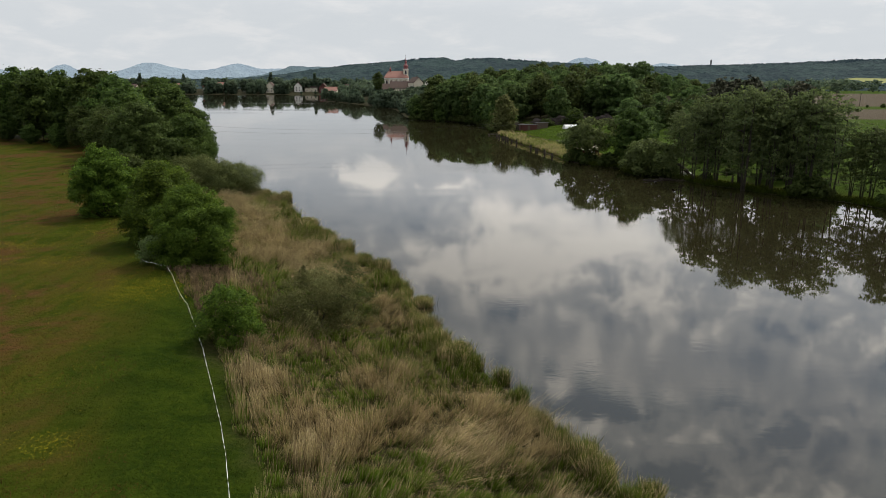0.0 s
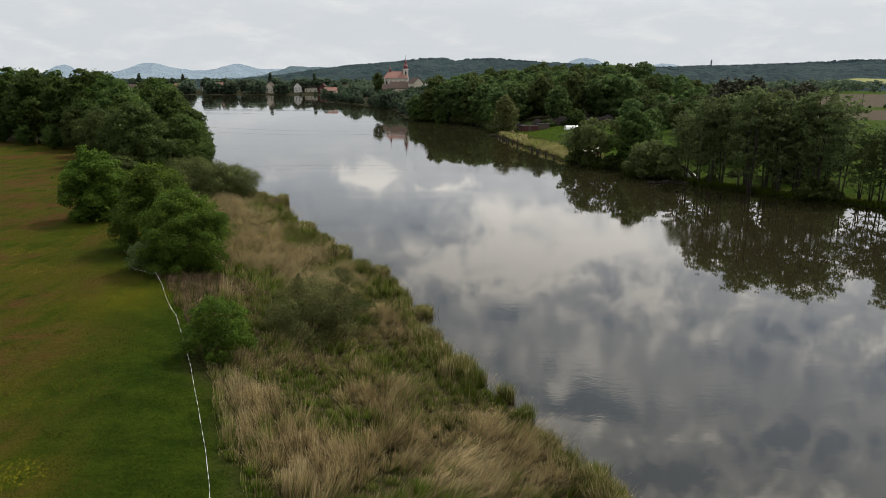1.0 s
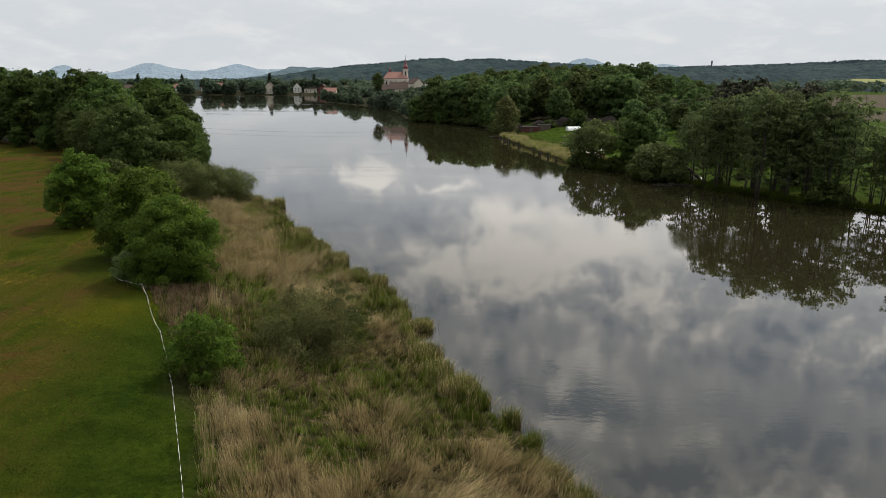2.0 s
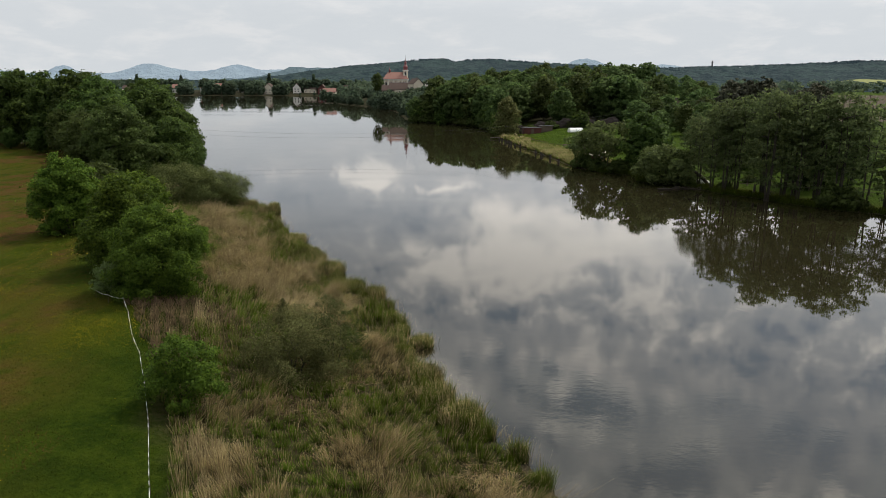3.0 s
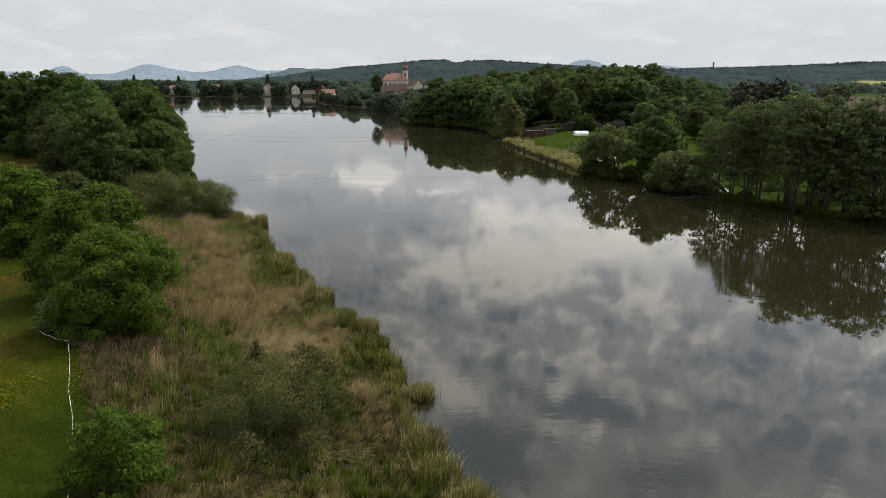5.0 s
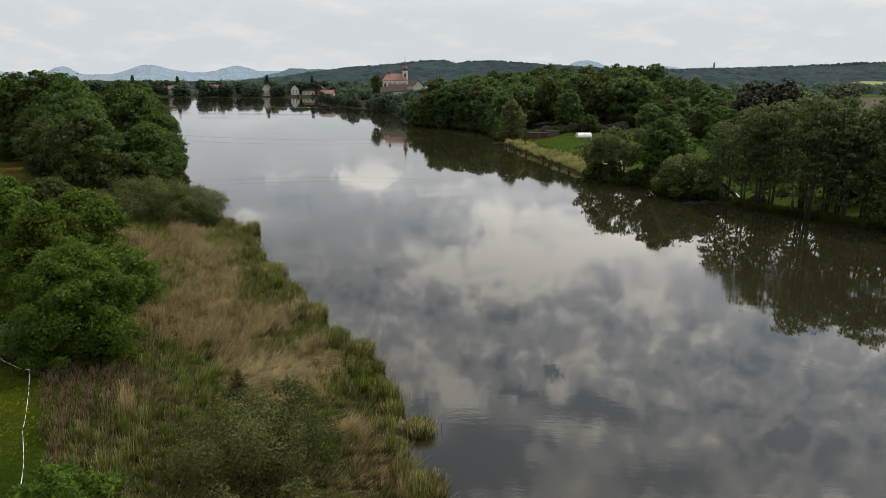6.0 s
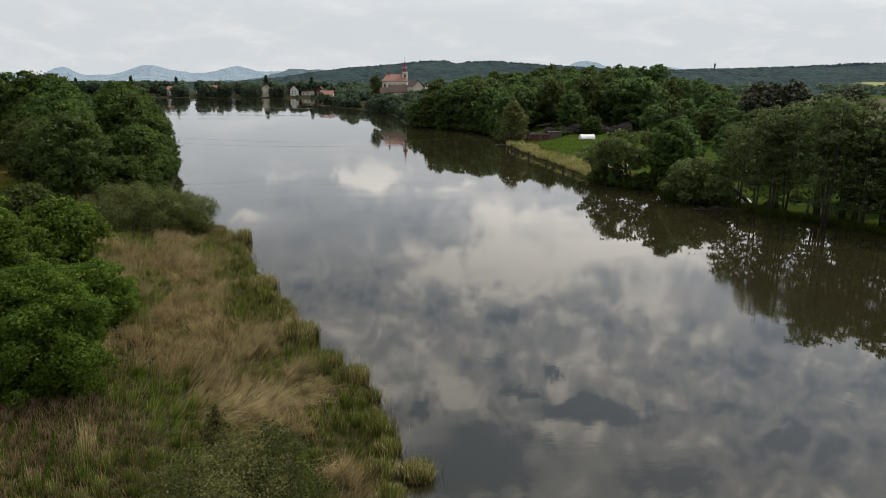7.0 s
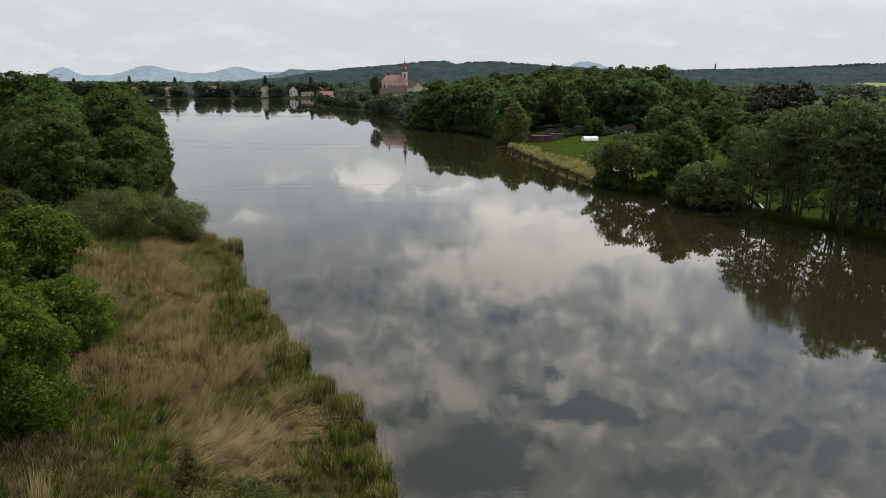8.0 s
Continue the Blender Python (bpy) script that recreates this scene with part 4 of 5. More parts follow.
# ---------------------------------------------------------------- church and village
M_PLASTER = surface("cream_plaster", (0.46, 0.41, 0.32), (0.58, 0.53, 0.43), 0.4, 0.9, 0.2, 0.02, (0.36, 0.32, 0.26))
M_WHITEWALL = surface("white_render", (0.56, 0.55, 0.51), (0.70, 0.68, 0.64), 0.5, 0.9, 0.2, 0.02)
# tile red is dulled in the colour itself for the haze of distance
M_ROOFRED = surface("hazed_red_tiles", (0.185, 0.092, 0.074), (0.25, 0.130, 0.105), 0.6, 0.8, 0.5, 0.04, (0.17, 0.085, 0.065))
M_ROOFBROWN = surface("weathered_tiles", (0.066, 0.049, 0.043), (0.104, 0.077, 0.067), 0.6, 0.95, 0.5, 0.04, spec=0.08)
M_DOME = surface("red_sheet_metal", (0.13, 0.030, 0.035), (0.20, 0.050, 0.050), 0.7, 0.5, 0.2, 0.02, spec=0.5)
M_DARKGLASS = surface("dark_window_glass", (0.015, 0.017, 0.02), (0.03, 0.032, 0.036), 1.0, 0.15, 0.0, 0.01, spec=0.6)
M_IRON = surface("dark_iron", (0.03, 0.03, 0.03), (0.06, 0.06, 0.06), 2.0, 0.5, 0.2, 0.01)
M_WOOD = surface("weathered_wood", (0.055, 0.042, 0.032), (0.12, 0.095, 0.072), 1.2, 0.85, 0.6, 0.02)
M_REDWOOD = surface("red_painted_boards", (0.060, 0.022, 0.018), (0.100, 0.036, 0.030), 1.0, 0.8, 0.4, 0.02)
M_FILM = surface("white_foil", (0.66, 0.67, 0.67), (0.78, 0.79, 0.79), 0.8, 0.35, 0.3, 0.03, spec=0.5)
M_ROCK = surface("mossy_rock", (0.018, 0.014, 0.012), (0.044, 0.034, 0.030), 0.35, 0.95, 1.0, 0.25, (0.026, 0.032, 0.014))
M_STONE = surface("grey_stone", (0.09, 0.09, 0.095), (0.16, 0.16, 0.16), 0.3, 0.9, 0.4, 0.05)
M_TAPE = surface("white_tape", (0.50, 0.50, 0.48), (0.62, 0.62, 0.60), 3.0, 0.5, 0.1, 0.01)
M_SLIDE = surface("faded_yellow_plastic", (0.42, 0.36, 0.16), (0.52, 0.46, 0.24), 1.5, 0.5, 0.1, 0.01, spec=0.4)
M_CABLE = surface("dark_cable", (0.02, 0.02, 0.02), (0.035, 0.035, 0.035), 3.0, 0.6, 0.0, 0.01)


def gable_roof(w, d, z, h, over=0.4, thick=0.25, hip=0.0):
    """A ridge roof along x of a body w by d whose eaves lie at z."""
    bm = bmesh.new()
    a, b = w / 2 + over, d / 2 + over
    for dz in (0, thick):
        for x, y, zz in ((-a, -b, z), (a, -b, z), (a, b, z), (-a, b, z), (-a + hip, 0, z + h), (a - hip, 0, z + h)):
            bm.verts.new((x, y, zz + dz))
    bm.verts.ensure_lookup_table()
    v = bm.verts
    ends = ((9, 6, 10), (7, 8, 11), (0, 3, 4), (2, 1, 5), (1, 2, 8, 7), (3, 0, 6, 9)) if hip else ((0, 6, 10, 4), (3, 4, 10, 9), (1, 5, 11, 7), (2, 8, 11, 5))
    for f in ((6, 7, 11, 10), (8, 9, 10, 11), (1, 0, 4, 5), (3, 2, 5, 4), (0, 1, 7, 6), (2, 3, 9, 8)) + ends:
        bm.faces.new([v[i] for i in f])
    return bm


def gable_walls(w, d, h, roof_h):
    """Walls with pointed gable ends at x = -w/2 and w/2."""
    bm = bmesh.new()
    ring = [(-w / 2, -d / 2), (w / 2, -d / 2), (w / 2, d / 2), (-w / 2, d / 2)]
    lo = [bm.verts.new((x, y, -1.5)) for x, y in ring]
    hi = [bm.verts.new((x, y, h)) for x, y in ring]
    top = [bm.verts.new((x, 0, h + roof_h)) for x in (-w / 2, w / 2)]
    bm.faces.new((lo[0], lo[1], hi[1], hi[0]))
    bm.faces.new((lo[2], lo[3], hi[3], hi[2]))
    bm.faces.new((lo[1], lo[2], hi[2], top[1], hi[1]))
    bm.faces.new((lo[3], lo[0], hi[0], top[0], hi[3]))
    return bm


def window_on(parent, x, y, z, w, h, facing, arched=False):
    """A window with a frame and a recessed dark pane on a wall that faces -y ('s'), +x ('e') or -x ('w')."""
    turn = {"s": 0, "e": 90, "w": -90}[facing]
    m = pose(x, y, z, 0, 0, turn)
    bm = bmesh.new()
    for a in ((-w / 2 - 0.12, -w / 2, 0, h), (w / 2, w / 2 + 0.12, 0, h), (-w / 2 - 0.12, w / 2 + 0.12, -0.12, 0), (-w / 2 - 0.12, w / 2 + 0.12, h, h + 0.12)):
        box(bm, a[0], a[1], -0.10, 0.02, a[2], a[3], m)
    frame_ob = part("window", bm, M_WHITEWALL, parent)
    bm = one_box(-w / 2, w / 2, -0.04, 0.02, 0, h, m)
    if arched:
        box(bm, -w * 0.32, w * 0.32, -0.06, 0.02, h + 0.12, h + 0.12 + w * 0.3, m)
    part("pane", bm, M_DARKGLASS, frame_ob)


def house(label, m, w, d, h, rh, wall, roof, group="houses of the village", gable_to_lake=False, cols=3, hip=0.0):
    ob = thing("house", m @ pose(0, 0, 0, 0, 0, -90 if gable_to_lake else 0), label, "house", group)
    part("wall", gable_walls(w, d, h, rh if not hip else 0.1), wall, ob)
    part("roof", gable_roof(w, d, h, rh, 0.5, 0.25, hip), roof, ob)
    part("chimney", one_box(w * 0.15, w * 0.15 + 0.7, -0.2, 0.5, h + rh * 0.5, h + rh + 0.9), M_ROOFBROWN, ob)
    if gable_to_lake:
        for zz in (0.9, 3.6):
            if zz + 1.4 < h + rh * 0.6:
                for k in (-1, 1):
                    window_on(ob, w / 2, k * d * 0.2, zz, 1.1, 1.4, "e")
    else:
        for zz in (0.9, 3.6):
            if zz + 1.4 < h:
                for k in range(cols):
                    window_on(ob, (k + 0.5) / cols * w - w / 2, -d / 2, zz, 1.1, 1.4, "s")
        part("door", one_box(-0.5, 0.5, -d / 2 - 0.06, -d / 2 + 0.02, 0, 2.1), M_WOOD, ob)
    return ob


def church():
    base = spot(-33, 522)
    base.translation.z = 12.6
    ob = thing("church", base, "cream baroque church with a red tiled roof and onion-domed tower", "church")
    w, d, h = 17.0, 11.0, 7.2
    part("wall", gable_walls(w, d, h, 0.1), M_PLASTER, ob)
    part("roof", gable_roof(w, d, h, 4.6, 0.5, 0.3, 3.0), M_ROOFRED, ob, "red tiled hipped roof")
    bm = bmesh.new()
    box(bm, -w / 2 - 0.25, w / 2 + 0.25, -d / 2 - 0.25, d / 2 + 0.25, h - 0.7, h - 0.1)
    part("cornice", bm, M_WHITEWALL, ob)
    for k in range(5):
        x = -w / 2 + 1.7 + k * 3.4
        window_on(ob, x, -d / 2, 2.0, 1.3, 3.0, "s", True)
    for k in range(6):
        x = -w / 2 + 0.2 + k * 3.33
        part("pilaster", one_box(x - 0.3, x + 0.3, -d / 2 - 0.18, -d / 2 + 0.02, -1, h - 0.7), M_WHITEWALL, ob)
    tw = 3.5
    tx = w / 2 - 1.6
    bm = bmesh.new()
    box(bm, tx - tw / 2, tx + tw / 2, -tw / 2 - 1.5, tw / 2 - 1.5, -1.5, 13.4)
    bmesh.ops.bevel(bm, geom=[e for e in bm.edges if abs(e.verts[0].co.z - e.verts[1].co.z) > 5], offset=0.5, segments=1, affect="EDGES")
    tower = part("tower", bm, M_PLASTER, ob, "cream plastered square tower")
    window_on(tower, tx, -tw / 2 - 1.5, 9.8, 1.3, 2.2, "s", True)
    window_on(tower, tx - tw / 2, -1.5, 9.8, 1.3, 2.2, "w", True)
    part("clock", one_box(tx - 0.6, tx + 0.6, -tw / 2 - 1.56, -tw / 2 - 1.4, 8.4, 9.6), M_WHITEWALL, tower)
    bm = bmesh.new()
    box(bm, tx - tw / 2 - 0.3, tx + tw / 2 + 0.3, -tw / 2 - 1.8, tw / 2 - 1.2, 13.2, 13.7)
    part("tower_cornice", bm, M_WHITEWALL, ob)
    bm = bmesh.new()
    lathe(bm, [(1.9, 13.7), (1.6, 14.1), (1.15, 14.5), (1.5, 14.9), (1.75, 15.5), (1.6, 16.1), (1.1, 16.7), (0.75, 17.1), (0.7, 18.3), (0.85, 18.5), (0.8, 18.9), (0.5, 19.4), (0.28, 20.0), (0.14, 21.2), (0.05, 22.4)], 12)
    bmesh.ops.translate(bm, verts=bm.verts, vec=(tx, -1.5, 0))
    part("onion_dome", bm, M_DOME, ob, "dark red onion dome with a lantern and a spike", True)
    bm = bmesh.new()
    box(bm, tx - 0.06, tx + 0.06, -1.56, -1.44, 22.2, 23.6)
    box(bm, tx - 0.45, tx + 0.45, -1.56, -1.44, 23.0, 23.12)
    part("cross", bm, M_IRON, ob)
    bm = bmesh.new()
    lathe(bm, [(0.55, 11.0), (0.55, 12.8), (0.75, 13.0), (0.7, 13.6), (0.25, 14.2), (0.08, 15.6)], 8)
    bmesh.ops.translate(bm, verts=bm.verts, vec=(-w / 2 + 4.0, 0, 0))
    part("ridge_turret", bm, M_DOME, ob, "small dark ridge turret", True)


church()
for x, y, z, w, d, h, rh, wall, roof, gab, label in (
        (-29, 500, 9.8, 14, 9, 3.0, 4.6, M_PLASTER, M_ROOFBROWN, False, "long low vicarage house with a weathered tiled roof"),
        (-37, 499, 9.6, 8, 7, 2.6, 3.6, M_PLASTER, M_ROOFBROWN, False, "low outbuilding with a weathered tiled roof by the church"),
        (-9.5, 508, 12.4, 8, 5, 3.6, 3.0, M_WHITEWALL, M_ROOFBROWN, True, "pale gabled house behind a garden"),
        (-100, 640, 2.8, 11, 9, 5.0, 3.6, M_PLASTER, M_ROOFRED, False, "red-roofed house above the shore trees")):
    house(label, Matrix.Translation((x, y, z)), w, d, h, rh, wall, roof, "houses by the church", gab)
house("cream gabled house with a weathered roof by the church", pose(-18.0, 493, 12.6, 0, 0, -66), 11, 7.0, 4.0, 3.6, M_PLASTER, M_ROOFBROWN, "houses by the church")
for x, y, w, d, h, rh, wall, roof, gab, label in (
        (-366, 838, 12, 9, 4.5, 4.0, M_PLASTER, M_ROOFBROWN, False, "low cream house on the far shore"),
        (-352, 852, 13, 9, 5.0, 4.0, M_WHITEWALL, M_ROOFRED, False, "white house with a red roof on the far shore"),
        (-332, 866, 18, 10, 4.0, 3.6, M_WHITEWALL, M_ROOFBROWN, False, "long white house with a grey roof"),
        (-312, 850, 14, 10, 5.0, 4.4, M_WHITEWALL, M_ROOFRED, False, "white house with a red roof dulled by painted haze"),
        (-262, 846, 17, 10, 6.0, 5.0, M_PLASTER, M_ROOFRED, False, "large pink-roofed house on the far shore"),
        (-284, 862, 11, 8, 5.0, 4.0, M_WHITEWALL, M_ROOFRED, False, "small white house among trees"),
        (-203, 842, 13, 11, 6.2, 5.6, M_PLASTER, M_ROOFBROWN, True, "cream gabled house at the waterside"),
        (-173, 858, 11, 9, 6.0, 4.6, M_WHITEWALL, M_ROOFBROWN, True, "white gabled house among trees"),
        (-140, 842, 12, 10, 5.5, 5.2, M_REDWOOD, M_ROOFBROWN, True, "brown barn with a steep roof at the waterside"),
        (-158, 862, 15, 9, 4.5, 4.0, M_PLASTER, M_ROOFBROWN, False, "low house with a brown roof"),
        (-112, 852, 12, 9, 5.0, 4.0, M_WHITEWALL, M_ROOFBROWN, False, "pale house with a brown roof"),
        (-236, 868, 12, 9, 5.0, 4.2, M_WHITEWALL, M_ROOFRED, False, "white house with a red roof behind trees")):
    house(label, spot(x, y), w, d, h, rh, wall, roof, "houses of the village", gab)


def lookout_tower():
    ob = thing("lookout_tower", Matrix.Translation((828, 2190, 50)), "slim grey stone lookout tower on the wooded ridge", "tower")
    bm = bmesh.new()
    lathe(bm, [(2.6, -6), (2.4, 16), (2.9, 16.6), (2.9, 19.5)], 10)
    part("shaft", bm, M_STONE, ob)
    bm = bmesh.new()
    lathe(bm, [(3.1, 19.5), (1.9, 21.5), (0.3, 24.0)], 10)
    part("cap", bm, M_STONE, ob)


lookout_tower()
bm = bmesh.new()
lathe(bm, [(6, 0), (6, 5), (5, 8.4), (2.6, 10.4), (0.2, 11)], 14)
silo = thing("storage_dome", Matrix.Translation((-1050, 2400, 3.2)), "small white storage dome far off in the haze", "dome")
part("shell", bm, M_FILM, silo)

# ---------------------------------------------------------------- the spit: shed, polytunnel, fences, stakes


def shed(m, w, d, h, wall, label):
    ob = thing("shed", m, label, "shed", "sheds by the pasture")
    n = int(w / 0.55)
    for i in range(n):
        part("board", one_box(-w / 2 + i * w / n + 0.015, -w / 2 + (i + 1) * w / n - 0.015, -d / 2 - 0.03 * (i % 2), -d / 2 + 0.05, -0.3, h), wall, ob)
    part("wall", one_box(-w / 2, w / 2, -d / 2 + 0.05, d / 2, -0.3, h - 0.02), wall, ob)
    bm = bmesh.new()
    box(bm, -w / 2 - 0.3, w / 2 + 0.3, -d / 2 - 0.3, d / 2 + 0.3, h, h + 0.14, pose(0, 0, 0, -3, 0, 0))
    part("roof", bm, M_STONE, ob, "flat grey felt roof")
    part("door", one_box(-0.5, 0.5, -d / 2 - 0.08, -d / 2, 0, 1.9), M_WOOD, ob)


shed(spot(33.2, 267.5, 0.1), 6.4, 3.4, 2.1, M_REDWOOD, "low dark red wooden shed below the wooded slope")


def polytunnel():
    ob = thing("polytunnel", spot(47.6, 258, 0.12, 0.84), "white foil polytunnel greenhouse at the pasture edge", "greenhouse")
    bm = bmesh.new()
    rings = []
    for i in range(9):
        x = -2.9 + i * 0.725
        r = 1.75 + (0.03 if i % 2 else 0)
        rings.append([bm.verts.new((x, r * math.cos(a), 0.25 + r * math.sin(a))) for a in (math.pi * k / 10 for k in range(11))])
    for lo, hi in zip(rings, rings[1:]):
        for k in range(10):
            bm.faces.new((lo[k], lo[k + 1], hi[k + 1], hi[k]))
    bm.faces.new(rings[0])
    bm.faces.new(list(reversed(rings[-1])))
    part("foil", bm, M_FILM, ob, smooth=False)
    for i in (0, 4, 8):
        bm = bmesh.new()
        x = -2.9 + i * 0.725
        tube(bm, [(x, 1.8 * math.cos(a), 0.25 + 1.8 * math.sin(a)) for a in (math.pi * k / 10 for k in range(11))], [0.04] * 11, 5)
        part("hoop", bm, M_IRON, ob)
    part("door", one_box(-2.98, -2.9, -0.5, 0.5, 0, 1.7), M_WHITEWALL, ob)


polytunnel()


def fence(points, label, spacing=2.2, rails=(0.5, 1.0), tall=1.2):
    """Posts and rails along a line of places."""
    pts = [Vector((x, y, float(ground_height(np.array([x]), np.array([y]))[0]))) for x, y in points]
    ob = thing("fence", Matrix.Translation(pts[0]), label, "fence", "fences of the pasture")
    for a, b in zip(pts, pts[1:]):
        n = max(1, round((b - a).length / spacing))
        for i in range(n):
            p, q = a.lerp(b, i / n) - pts[0], a.lerp(b, (i + 1) / n) - pts[0]
            bm = bmesh.new()
            tube(bm, [p + Vector((0, 0, -0.4)), p + Vector((0, 0, tall * rr.uniform(0.9, 1.05)))], [0.12, 0.10], 6)
            part("post", bm, M_WOOD, ob)
            for h in rails:
                bm = bmesh.new()
                tube(bm, [p + Vector((0, 0, h)), q + Vector((0, 0, h + rr.uniform(-0.05, 0.05)))], [0.05, 0.045], 5)
                part("rail", bm, M_WOOD, ob)


fence([(27.5, 256), (30.5, 238), (33.5, 224), (36.5, 218)], "weathered wooden post-and-rail fence along the pasture")
fence([(36.5, 218), (42.5, 217), (50, 216)], "weathered wooden post-and-rail fence across the pasture")
fence([(58, 146), (64, 140), (70, 134), (77, 128)], "weathered wooden post-and-rail fence behind the alders", 2.6)
for i, (x, y) in enumerate(((20.3, 250), (20.9, 247), (21.6, 243), (22.0, 241), (22.4, 238), (22.9, 236), (23.7, 231), (24.7, 225), (27.2, 208), (28.0, 203), (28.3, 202), (29.4, 195), (30.3, 187), (-58.0, 178), (-60.5, 183))):
    bm = bmesh.new()
    h = 0.7 + 0.7 * ((i * 37) % 10) / 10
    tube(bm, [(0, 0, -1.2), (0.04, 0.02, 0.3), (0.06 - 0.02 * (i % 5), 0.05, h)], [0.34, 0.32, 0.26], 7)
    st = thing("stake", Matrix.Translation((x - 0.4, y - 0.6, 0)), "old dark wooden stake standing in the shallow water", "stake", "stakes along the shore")
    part("pole", bm, M_BARK, st)


def rock_bank():
    """Outcrops along the foot of the wooded slope."""
    rng = random.Random(9)
    for i in range(15):
        x, y = 24 + i * 2.9, 275 + rng.uniform(-1, 2)
        bm = bmesh.new()
        bmesh.ops.create_icosphere(bm, subdivisions=3, radius=1.0)
        for v in bm.verts:
            k = 1 + 0.34 * noise.noise(v.co * 1.7 + Vector((i * 7, 0, 0))) + 0.14 * noise.noise(v.co * 5 + Vector((0, i, 0)))
            v.co = Vector((v.co.x * 3.1 * k, v.co.y * 2.0 * k, v.co.z * (1.9 + 0.6 * (i % 3)) * k))
        ob = thing("rock", spot(x, y, rng.uniform(-0.3, 0.3)), "mossy brown rock outcrop at the foot of the slope", "rock", "rock outcrops")
        part("boulder", bm, M_ROCK, ob)


rock_bank()


def pile(x, y, label, w=2.6):
    """A tarpaulin drawn over a low heap."""
    bm = bmesh.new()
    bmesh.ops.create_grid(bm, x_segments=16, y_segments=10, size=1.0)
    for v in bm.verts:
        r = max(abs(v.co.x), abs(v.co.y))
        v.co = Vector((v.co.x * w, v.co.y * 1.3, 1.1 * (1 - r**2.2) + 0.16 * noise.noise(v.co * 4) - 0.02))
    ob = thing("tarpaulin", spot(x, y, 0.5), label, "tarpaulin")
    part("sheet", bm, M_TAPE, ob, smooth=True)


pile(53.0, 149.0, "whitish tarpaulin over a heap beside the bent trunk", 1.5)


def hut():
    ob = thing("hut", spot(38.5, 182, 0.2), "small brick-red garden hut with a pale roof among willows", "hut")
    part("wall", gable_walls(4.2, 3.2, 2.2, 0.8), M_REDWOOD, ob)
    part("roof", gable_roof(4.2, 3.2, 2.2, 0.8, 0.3, 0.12), M_PLASTER, ob, "pale sheet roof")
    window_on(ob, 0.8, -1.6, 0.9, 0.7, 0.8, "s")
    part("door", one_box(-1.3, -0.5, -1.66, -1.58, 0, 1.9), M_WOOD, ob)


hut()


def bent_trunk():
    ob = thing("bent_trunk", spot(50.5, 148.5), "thick bare willow trunk bent in an arch to the ground", "tree trunk")
    bm = bmesh.new()
    tube(bm, [(-5.0, 0.3, 0.8), (-3.2, 0.2, 2.2), (-1.4, 0.0, 2.9), (0.6, -0.2, 2.6), (2.2, -0.3, 1.5), (3.2, -0.4, 0.2), (3.6, -0.5, -0.5)], [0.22, 0.28, 0.32, 0.36, 0.40, 0.44, 0.5], 9)
    part("trunk", bm, M_BARK, ob, smooth=True)
    bm = bmesh.new()
    tube(bm, [(-2.2, 0.1, 2.7), (-2.8, -0.6, 3.9), (-3.2, -1.0, 5.2)], [0.14, 0.1, 0.03], 6)
    part("limb", bm, M_BARK, ob, smooth=True)


bent_trunk()


def cable(y0, y1, low, drop):
    """A cable that sags to its lowest place 30 m west of the lake's middle line."""
    pts = []
    for i in range(49):
        x = -88 + i * 178 / 48
        pts.append(Vector((x, y0 + (y1 - y0) * i / 48, low + 0.00086 * (x + 30) ** 2 - drop * (1 - i / 60))))
    bm = bmesh.new()
    tube(bm, pts, [0.013] * 49, 4, False)
    ob = thing("power_cable", Matrix(), "thin dark power cable hanging across the lake", "cable", "power cables")
    part("wire", bm, M_CABLE, ob)


cable(203, 214, 5.5, 0.0)
cable(202.5, 213.5, 5.4, 1.3)


def utility_pole(x, y, tall):
    z = float(ground_height(np.array([x]), np.array([y]))[0])
    ob = thing("utility_pole", Matrix.Translation((x, y, z)), "grey wooden power pole in the ploughed field", "pole", "power poles in the fields")
    bm = bmesh.new()
    tube(bm, [(0, 0, -0.6), (0, 0, tall)], [0.22, 0.15], 7)
    part("post", bm, M_WOOD, ob)
    part("crossarm", one_box(-1.1, 1.1, -0.08, 0.08, tall - 0.75, tall - 0.58), M_WOOD, ob)
    for k in (-0.95, 0.0, 0.95):
        bm = bmesh.new()
        lathe(bm, [(0.05, tall - 0.58), (0.09, tall - 0.45), (0.05, tall - 0.32)], 6)
        bmesh.ops.translate(bm, verts=bm.verts, vec=(k, 0, 0))
        part("insulator", bm, M_STONE, ob)


for x, y, tall in ((272, 485, 9.0), (262, 440, 8.5), (307, 470, 9.0)):
    utility_pole(x, y, tall)


def snag(x, y, tall, label):
    """A dead broken stem with a flared foot and a torn top."""
    ob = thing("dead_stem", spot(x, y), label, "tree trunk")
    bm = bmesh.new()
    tube(bm, [(0, 0, -0.4), (0.03, 0, 0.3), (0.05, 0.03, tall * 0.45), (0.0, 0.05, tall * 0.8), (0.1, 0.0, tall)], [0.52, 0.3, 0.2, 0.15, 0.03], 8)
    part("trunk", bm, M_BARK, ob, smooth=True)
    bm = bmesh.new()
    tube(bm, [(0.04, 0, tall * 0.5), (0.4, -0.1, tall * 0.62), (0.55, -0.15, tall * 0.8)], [0.07, 0.05, 0.015], 6)
    part("limb", bm, M_BARK, ob, smooth=True)


snag(57.4, 135.0, 3.6, "broken dead alder stem on the shore")
snag(59.6, 133.0, 1.3, "short rotten stump at the water's edge")


